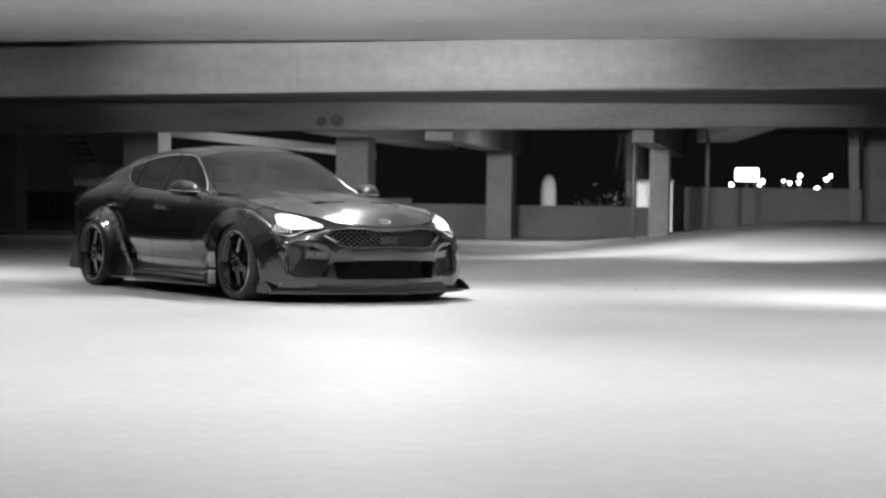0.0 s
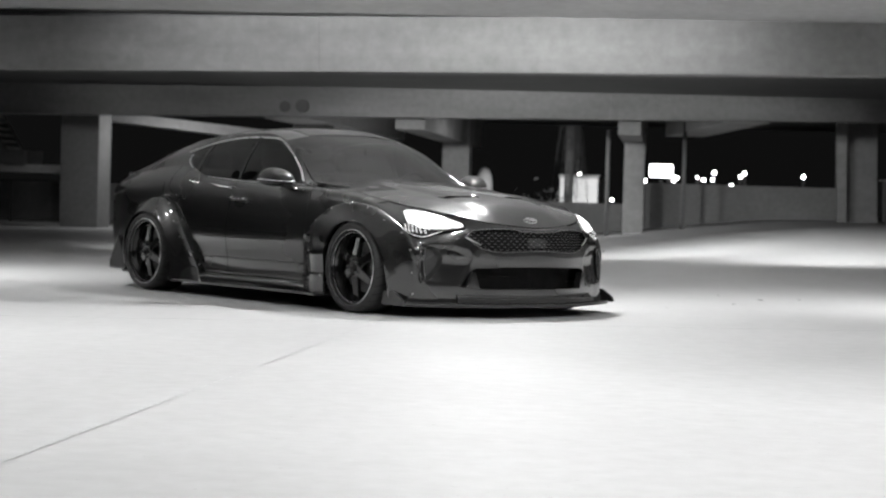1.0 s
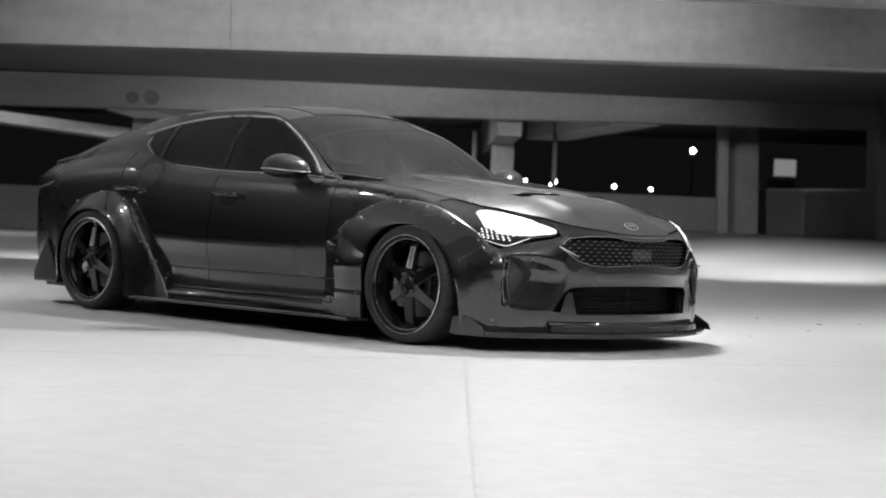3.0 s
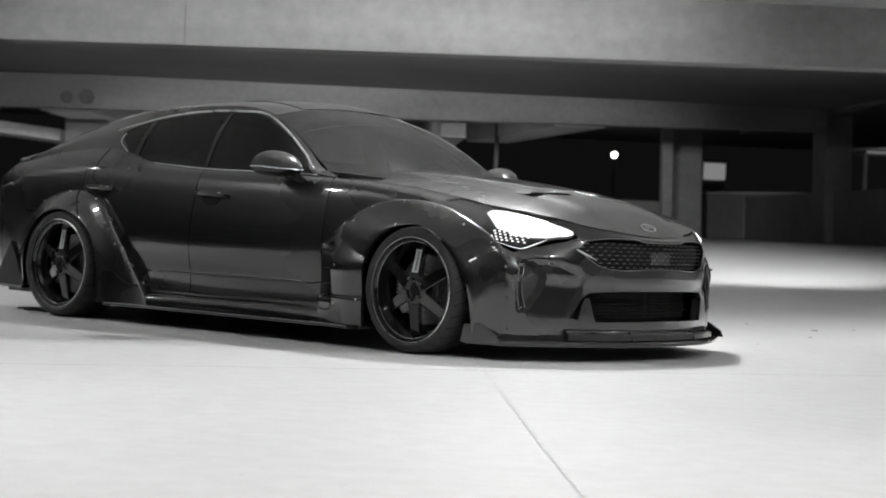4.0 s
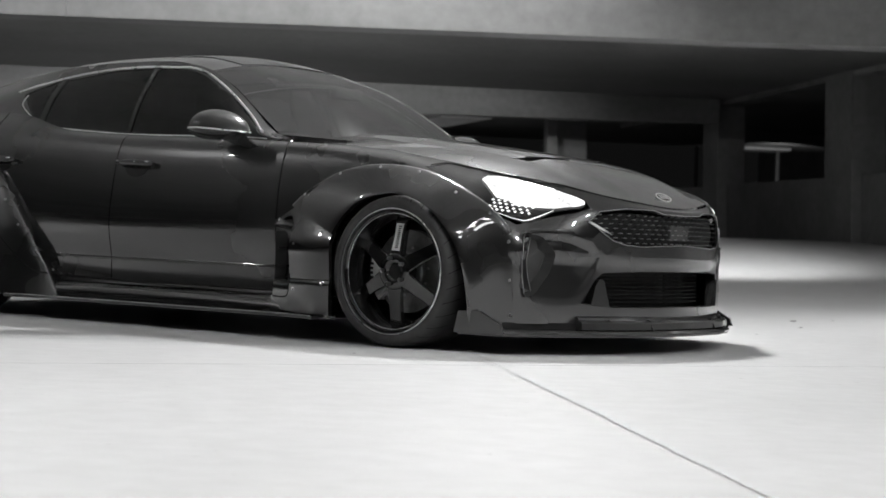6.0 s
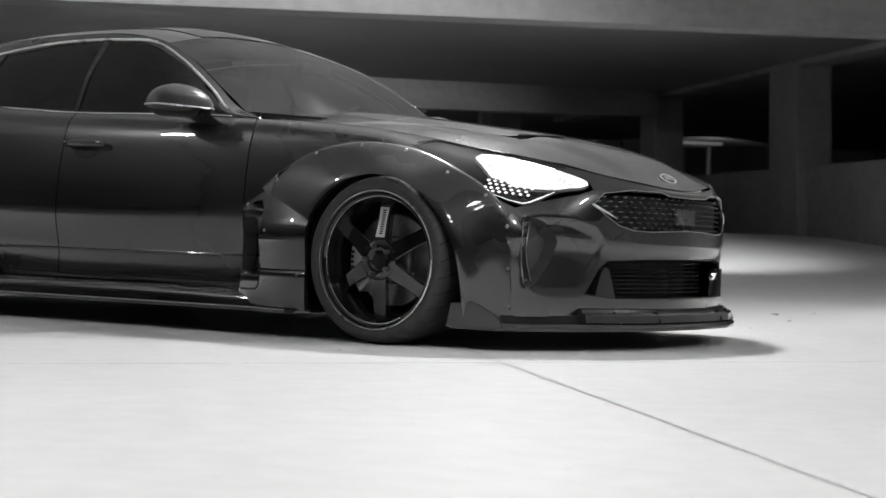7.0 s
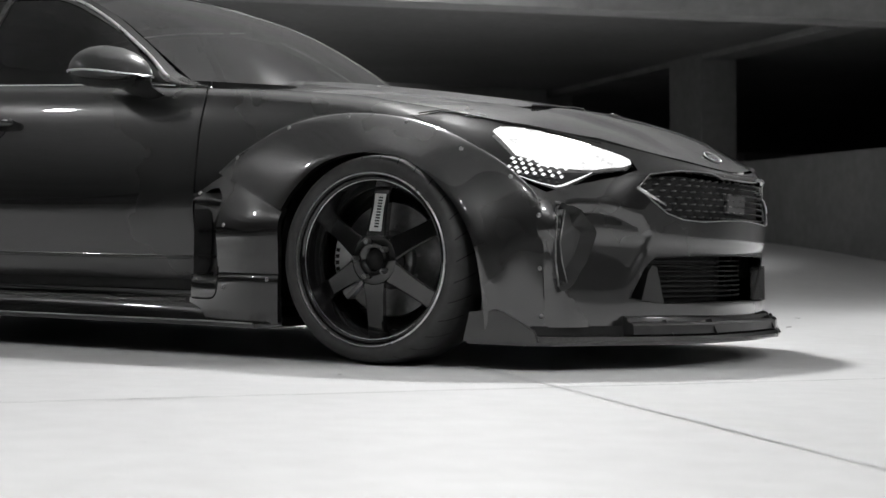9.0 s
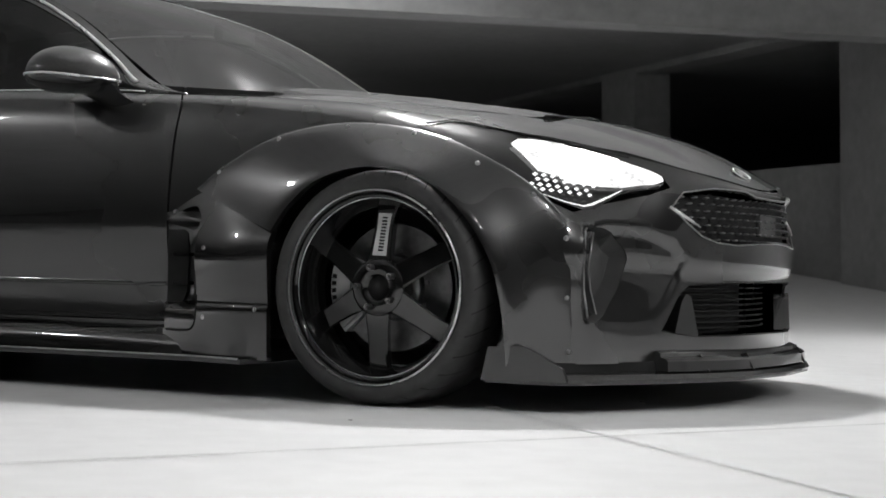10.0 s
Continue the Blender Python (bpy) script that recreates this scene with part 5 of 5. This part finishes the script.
for x, z in ((-0.715, 0.530), (-0.553, 0.645), (-0.355, 0.739), (-0.132, 0.770), (0.075, 0.751), (0.270, 0.668), (0.42, 0.585), (0.515, 0.47), (0.51, 0.31), (-0.378, 0.253), (-0.575, 0.225), (-0.575, 0.425), (0.515, 0.165),
             (-3.20, 0.70), (-2.93, 0.765), (-2.665, 0.725), (-2.535, 0.585), (-2.43, 0.46), (-2.245, 0.24)):
    bolt(*on_side(x, z), 0, -1, 0.25)

# ---- skirts and splitter ----
both("side_skirt", prism([(-0.40, -1.09), (-0.60, -1.035), (-2.30, -1.02), (-2.45, -1.06), (-2.45, -0.85), (-0.40, -0.85)], 0.098, 0.112, "z"), CARBON, "thin carbon side skirt blade", smooth=False)
lofted([[(-0.42, -1.0, 0.112), (-0.42, -0.985, 0.15), (-0.42, -0.93, 0.20)], [(-1.2, -0.962, 0.112), (-1.2, -0.955, 0.16), (-1.2, -0.905, 0.195)], [(-2.3, -0.962, 0.112), (-2.3, -0.955, 0.16), (-2.3, -0.905, 0.195)]], "skirt_riser", PAINT)
both("skirt_edge", tube([(-0.41, -1.088, 0.113), (-0.60, -1.034, 0.113), (-1.45, -1.027, 0.113), (-2.30, -1.019, 0.113), (-2.44, -1.058, 0.113)], 0.003, 6), STEEL, "bright edge of the skirt blade")
SPLIT = [(0.30, -0.86), (0.31, -0.985), (0.50, -0.985), (0.570, -0.93), (0.662, -0.77), (0.737, -0.625), (0.767, -0.56), (0.840, -0.34), (0.866, 0.0)]
outline = SPLIT + [(x, -y) for x, y in SPLIT[:-1][::-1]]
NOSE_LINE = [curve_at([Vector((x, y, 0)) for x, y in SPLIT], t) for t in np.arange(2.0, 8.001, 0.125)]
NOSE_LINE = NOSE_LINE + [Vector((p.x, -p.y, 0)) for p in NOSE_LINE[:-1][::-1]]


def nose_edge(name, profile, y_end, mat, label):
    """A moulding round the nose: the profile gives (set back from the edge, height)."""
    pts = [p for p in NOSE_LINE if abs(p.y) <= y_end]
    bm = bmesh.new()
    rows = []
    for i, p in enumerate(pts):
        d = (pts[min(i + 1, len(pts) - 1)] - pts[max(i - 1, 0)]).normalized()
        n = Vector((d.y, -d.x, 0))
        rows.append([bm.verts.new(p - n * back + Vector((0, 0, z))) for back, z in profile])
    k = len(profile)
    for a, b in zip(rows, rows[1:]):
        for j in range(k):
            bm.faces.new((a[j], b[j], b[(j + 1) % k], a[(j + 1) % k]))
    bm.faces.new(rows[0])
    bm.faces.new(rows[-1][::-1])
    bmesh.ops.recalc_face_normals(bm, faces=bm.faces[:])
    for e in bm.edges:
        if len(e.link_faces) == 2 and e.calc_face_angle(0) > 0.5:
            e.smooth = False
    return part(name, bm, mat, car, label, smooth=True)


part("splitter", prism(outline, 0.078, 0.084, "z"), CARBON, car, "flat carbon floor of the splitter")
nose_edge("splitter_blade", [(0.10, 0.0842), (0.0, 0.0842), (-0.004, 0.092), (0.004, 0.104), (0.05, 0.110), (0.10, 0.110)], 0.99, CARBON, "carbon front splitter blade")
nose_edge("splitter_centre", [(0.12, 0.1102), (0.010, 0.1102), (0.012, 0.138), (0.020, 0.145), (0.040, 0.149), (0.044, 0.160), (0.056, 0.165), (0.12, 0.168)], 0.665, CARBON, "raised middle of the splitter with a ledge")
nose_edge("splitter_slot", [(0.11, 0.1102), (0.058, 0.1102), (0.062, 0.135), (0.11, 0.135)], 0.97, GROOVE, "dark slot over the splitter blade")
both("splitter_fin", prism([(0.31, 0.085), (0.33, 0.175), (0.43, 0.182), (0.47, 0.165), (0.545, 0.125), (0.56, 0.09)], -1.012, -0.998, "y"), CARBON, "upright carbon end plate of the splitter", smooth=False)
for y in (-0.28, -0.50):
    both("splitter_strake", prism([(0.79 if y > -0.4 else 0.73, 0.146), (0.850 if y > -0.4 else 0.785, 0.106), (0.825 if y > -0.4 else 0.757, 0.156)], y - 0.004, y + 0.004, "y"), CARBON, smooth=False)
both("rear_splitter", prism([(-3.36, -0.98), (-3.66, -0.95), (-3.86, -0.80), (-3.9, -0.6), (-3.4, -0.86)], 0.15, 0.165, "z"), CARBON, smooth=False)
both("rear_fin", prism([(-3.53, 0.44), (-3.665, 0.22), (-3.665, 0.16), (-3.38, 0.16), (-3.45, 0.30)], -0.948, -0.925, "y"), PLASTIC, "black spat under the rear bumper corner", smooth=False)

# ---- mirrors, handles, shut lines ----
def mirror_shell(z_from, z_to):
    b2 = bmesh.new()
    bmesh.ops.create_uvsphere(b2, u_segments=40, v_segments=32, radius=1)
    bmesh.ops.delete(b2, geom=[v for v in b2.verts if not z_from <= v.co.z <= z_to], context="VERTS")
    for v in b2.verts:
        v.co = mirror_at(*v.co)
    return b2


def mirror_at(x, y, z):
    q = math.copysign(abs(x) ** 0.8, x)
    return Vector((-1.105 + (q * 0.14 if x > 0 else q * 0.125), -0.985 + y * 0.12 + 0.045 * max(x, 0), 0.938 + (z * 0.092 if z > 0 else z * 0.052) - 0.012 * max(x, 0)))


both("mirror_cap", mirror_shell(-0.06, 1.1), CARBON, "glossy carbon mirror cap")
both("mirror_foot", mirror_shell(-1.1, 0.05), GLOSSBLACK, "black underside of the mirror")
line = [mirror_at(math.cos(t) * 1.005, math.sin(t) * 1.005, 0.0) for t in np.linspace(0, 2 * math.pi, 40, endpoint=False)]
both("mirror_band", tube(line, 0.004, 6, closed=True), CHROME, "bright band under the mirror cap")
lofted([[(-1.15, -1.01, 0.915), (-1.05, -1.02, 0.905), (-0.95, -0.97, 0.91)], [(-1.08, -0.94, 0.885), (-1.01, -0.94, 0.875), (-0.95, -0.92, 0.885)], [(-1.05, -0.85, 0.855), (-0.99, -0.86, 0.845), (-0.93, -0.85, 0.855)]], "mirror_stalk", GLOSSBLACK)


def handle(x, z):
    uv = side_uv(x, z)
    p = skin(*uv)
    line = [(x + 0.122, p.y - 0.004, z - 0.006), (x + 0.108, p.y - 0.028, z), (x + 0.035, p.y - 0.040, z + 0.004), (x - 0.055, p.y - 0.039, z + 0.005), (x - 0.11, p.y - 0.026, z + 0.004), (x - 0.122, p.y - 0.004, z + 0.002)]
    b2 = tube(line, [0.009, 0.015, 0.017, 0.017, 0.015, 0.009], 10)
    both("door_handle", b2, PAINT, "body-coloured door handle with a bright edge")
    both("handle_trim", tube([(a, b - 0.010, c + 0.007) for a, b, c in line[1:5]], 0.0035, 6), CHROME)
    cup = [side_uv(x - 0.005 + 0.075 * math.cos(a), z - 0.020 + 0.044 * math.sin(a)) for a in np.linspace(0, 2 * math.pi, 16, endpoint=False)]
    skin_panel("handle_cup", cup, GLOSSBLACK, lift=0.003, thick=0.002)


handle(-1.69, 0.778)
handle(-2.67, 0.792)

# undertray closes the body from below
part("undertray", box(-3.85, 0.60, -0.72, 0.72, 0.11, 0.16), PLASTIC, car)
line = [skin(*side_uv(x, 0.316)) - skin_normal(*side_uv(x, 0.316)) * 0.0095 for x in np.linspace(-2.27, -0.775, 24)]
both("door_crease", tube(line, 0.012, 12), PAINT)
part("sill_tray", box(-2.48, -0.40, -0.93, 0.93, 0.100, 0.128), PLASTIC, car)
for cx in (0.0, AXLE_R):
    for sgn in (-1, 1):
        b2 = bmesh.new()
        r0 = [b2.verts.new((cx + 0.40 * math.cos(a), sgn * 0.60, HUB_Z + 0.40 * math.sin(a))) for a in np.linspace(-0.3, math.pi + 0.3, 20)]
        r1 = [b2.verts.new((v.co.x, sgn * 0.955, v.co.z)) for v in r0]
        for k in range(19):
            b2.faces.new((r0[k], r0[k + 1], r1[k + 1], r1[k]))
        lo = [b2.verts.new((r0[-1].co.x, sgn * 0.60, 0.09)), b2.verts.new((r0[0].co.x, sgn * 0.60, 0.09))]
        b2.faces.new(r0 + lo)
        part("wheel_liner", b2, PLASTIC, car)


# ---- wheels ----
def wheel(cx, cy, side, turn, spin):
    """Axle along y, outer face towards -y; side -1 right, 1 left."""
    m = Matrix.Translation((cx, side * cy, HUB_Z)) @ Matrix.Rotation(radians(turn), 4, "Z") @ (Matrix.Rotation(math.pi, 4, "Z") if side > 0 else Matrix.Identity(4))
    w = new("wheel")
    w.matrix_basis = m
    w.parent = car
    w["label"] = "black six-spoke wheel with a stretched tyre"
    part("tyre", lathe([(0.262, 0.0), (0.272, -0.012), (0.292, -0.022), (0.308, -0.014), (0.319, 0.006), (0.325, 0.04), (0.325, 0.22), (0.318, 0.25), (0.30, 0.265), (0.262, 0.25)], 72), RUBBER, w, smooth=True)
    b2 = bmesh.new()
    for k in range(30):
        a = 2 * math.pi * k / 30
        pts = []
        for i, (r, y) in enumerate(((0.3085, -0.013), (0.3197, 0.008), (0.3256, 0.04), (0.3256, 0.085))):
            b = a + 0.035 * i
            pts.append(((r + 0.0004) * math.cos(b), y, (r + 0.0004) * math.sin(b)))
        for p, q in zip(pts, pts[1:]):
            vs = []
            for (x, y, z), s in ((p, -1), (q, -1), (q, 1), (p, 1)):
                ang = math.atan2(z, x) + s * 0.0065
                rr = math.hypot(x, z)
                vs.append(b2.verts.new((rr * math.cos(ang), y, rr * math.sin(ang))))
            b2.faces.new(vs)
    part("tread_grooves", b2, GROOVE, w, "dark slanted tread grooves")["kind"] = "stuff"
    part("rim_barrel", lathe([(0.268, -0.012), (0.272, -0.006), (0.270, 0.0), (0.262, 0.006), (0.256, -0.004), (0.250, -0.004), (0.246, 0.012), (0.240, 0.03), (0.226, 0.052), (0.222, 0.09), (0.226, 0.20), (0.25, 0.24)], 72), RIM, w, smooth=True)
    part("rim_step", lathe([(0.2455, 0.0085), (0.2475, 0.0075), (0.2485, 0.010), (0.2465, 0.012)], 72), CHROME, w, "thin polished step inside the rim", smooth=True)
    part("rim_lip", lathe([(0.2655, -0.014), (0.2695, -0.0125), (0.2705, -0.008), (0.2665, -0.008)], 72), CHROME, w, "bright machined rim edge", smooth=True)
    for k in range(6):
        a = radians(spin + 60 * k)
        rot = Matrix.Rotation(-a, 4, "Y")
        b2 = bmesh.new()
        prof = [(0.045, 0.040, 0.020), (0.075, 0.036, 0.018), (0.11, 0.032, 0.024), (0.16, 0.029, 0.034), (0.20, 0.028, 0.042), (0.228, 0.032, 0.050)]
        rows = []
        for r, hw, y in prof:
            rows.append([b2.verts.new((r, y + 0.004, -hw)), b2.verts.new((r, y, -hw * 0.86)), b2.verts.new((r, y, hw * 0.86)), b2.verts.new((r, y + 0.004, hw)), b2.verts.new((r, y + 0.04, hw * 0.7)), b2.verts.new((r, y + 0.04, -hw * 0.7))])
        for p, q in zip(rows, rows[1:]):
            for i in range(6):
                b2.faces.new((p[i], p[(i + 1) % 6], q[(i + 1) % 6], q[i]))
        bmesh.ops.recalc_face_normals(b2, faces=b2.faces[:])
        sp = part("spoke", b2, RIM, w, m=rot)
        if k == 0:
            b2 = bmesh.new()
            q = [(0.088, 0.0165, -0.022), (0.16, 0.0315, -0.0185), (0.205, 0.0405, -0.0205), (0.205, 0.0405, 0.0205), (0.16, 0.0315, 0.0185), (0.088, 0.0165, 0.022)]
            vs = [b2.verts.new(c) for c in q]
            b2.faces.new((vs[0], vs[1], vs[4], vs[5]))
            b2.faces.new((vs[1], vs[2], vs[3], vs[4]))
            bmesh.ops.recalc_face_normals(b2, faces=b2.faces[:])
            part("sticker", b2, STICKER, sp, "silver spoke sticker with dark lettering bars")
            b2 = bmesh.new()
            for i in range(11):
                r = 0.100 + 0.009 * i
                y = 0.0165 + (r - 0.088) * 0.2083 if r < 0.16 else 0.0315 + (r - 0.16) * 0.2
                vs = [b2.verts.new((r + dx, y - 0.0006 + dx * 0.2, z)) for dx, z in ((0, -0.010), (0.005, -0.010), (0.005, 0.006), (0, 0.006))]
                b2.faces.new(vs)
            part("lettering", b2, GLOSSBLACK, sp)
    part("hub", lathe([(0.001, 0.030), (0.034, 0.030), (0.036, 0.014), (0.041, 0.012), (0.072, 0.013), (0.079, 0.018), (0.081, 0.028), (0.081, 0.07)], 48), RIM, w, smooth=True)
    part("centre_cap", lathe([(0.001, 0.024), (0.030, 0.024), (0.033, 0.028)], 32), GROOVE, w, "black centre cap", smooth=True)
    for k in range(5):
        a = radians(spin + 18 + 72 * k)
        part("lug_nut", lathe([(0.004, -0.006), (0.0085, -0.008), (0.0095, -0.004), (0.0095, 0.02)], 6), ROTOR, w, m=Matrix.Translation((0.057 * math.cos(a), 0.0, 0.057 * math.sin(a))))
    part("brake_disc", lathe([(0.09, 0.120), (0.178, 0.120), (0.180, 0.123), (0.180, 0.147), (0.178, 0.15), (0.09, 0.15)], 48), ROTOR, w, "bare steel brake disc", smooth=False)
    b2 = bmesh.new()
    prof = ring(0, 0, 0.192, 158, 222, 10) + ring(0, 0, 0.115, 222, 158, 10)
    lo = [b2.verts.new((x, 0.085, z)) for x, z in prof]
    hi = [b2.verts.new((x, 0.175, z)) for x, z in prof]
    b2.faces.new(lo)
    b2.faces.new(hi[::-1])
    for k in range(len(prof)):
        j = (k + 1) % len(prof)
        b2.faces.new((lo[k], lo[j], hi[j], hi[k]))
    bmesh.ops.recalc_face_normals(b2, faces=b2.faces[:])
    bmesh.ops.bevel(b2, geom=[e for e in b2.edges if abs(e.verts[0].co.y - e.verts[1].co.y) < 0.001 and e.verts[0].co.y < 0.1], offset=0.01, segments=2, affect="EDGES")
    cal = part("brake_caliper", b2, CALIPER, w, "pale brake caliper")
    b2 = bmesh.new()
    for k in range(6):
        a = radians(171 + 6.5 * k)
        c = Vector((0.176 * math.cos(a), 0.0838, 0.176 * math.sin(a)))
        e, f = Vector((math.cos(a), 0, math.sin(a))) * 0.007, Vector((-math.sin(a), 0, math.cos(a))) * 0.006
        b2.faces.new([b2.verts.new(c + p) for p in (-e - f, e - f, e + f, -e + f)])
    part("lettering", b2, GROOVE, cal)
    part("disc_hat", lathe([(0.001, 0.098), (0.085, 0.098), (0.092, 0.105), (0.094, 0.122)], 40), ROTOR, w, "bare steel disc hat", smooth=True)
    for k in range(10):
        a = radians(36 * k + 9)
        part("disc_bolt", lathe([(0.001, -0.004), (0.005, -0.004), (0.006, 0.004)], 8), STEEL, w, m=Matrix.Translation((0.104 * math.cos(a), 0.118, 0.104 * math.sin(a))))
    part("upright", box(-0.06, 0.06, 0.15, 0.2, -0.12, 0.12, 0.02), DARKSTEEL, w)
    return w


wheel(0.0, 1.045, -1, -0.5, 88)
wheel(0.0, 1.045, 1, -0.5, 40)
wheel(AXLE_R, 1.04, -1, 0, 94)
wheel(AXLE_R, 1.04, 1, 0, 20)
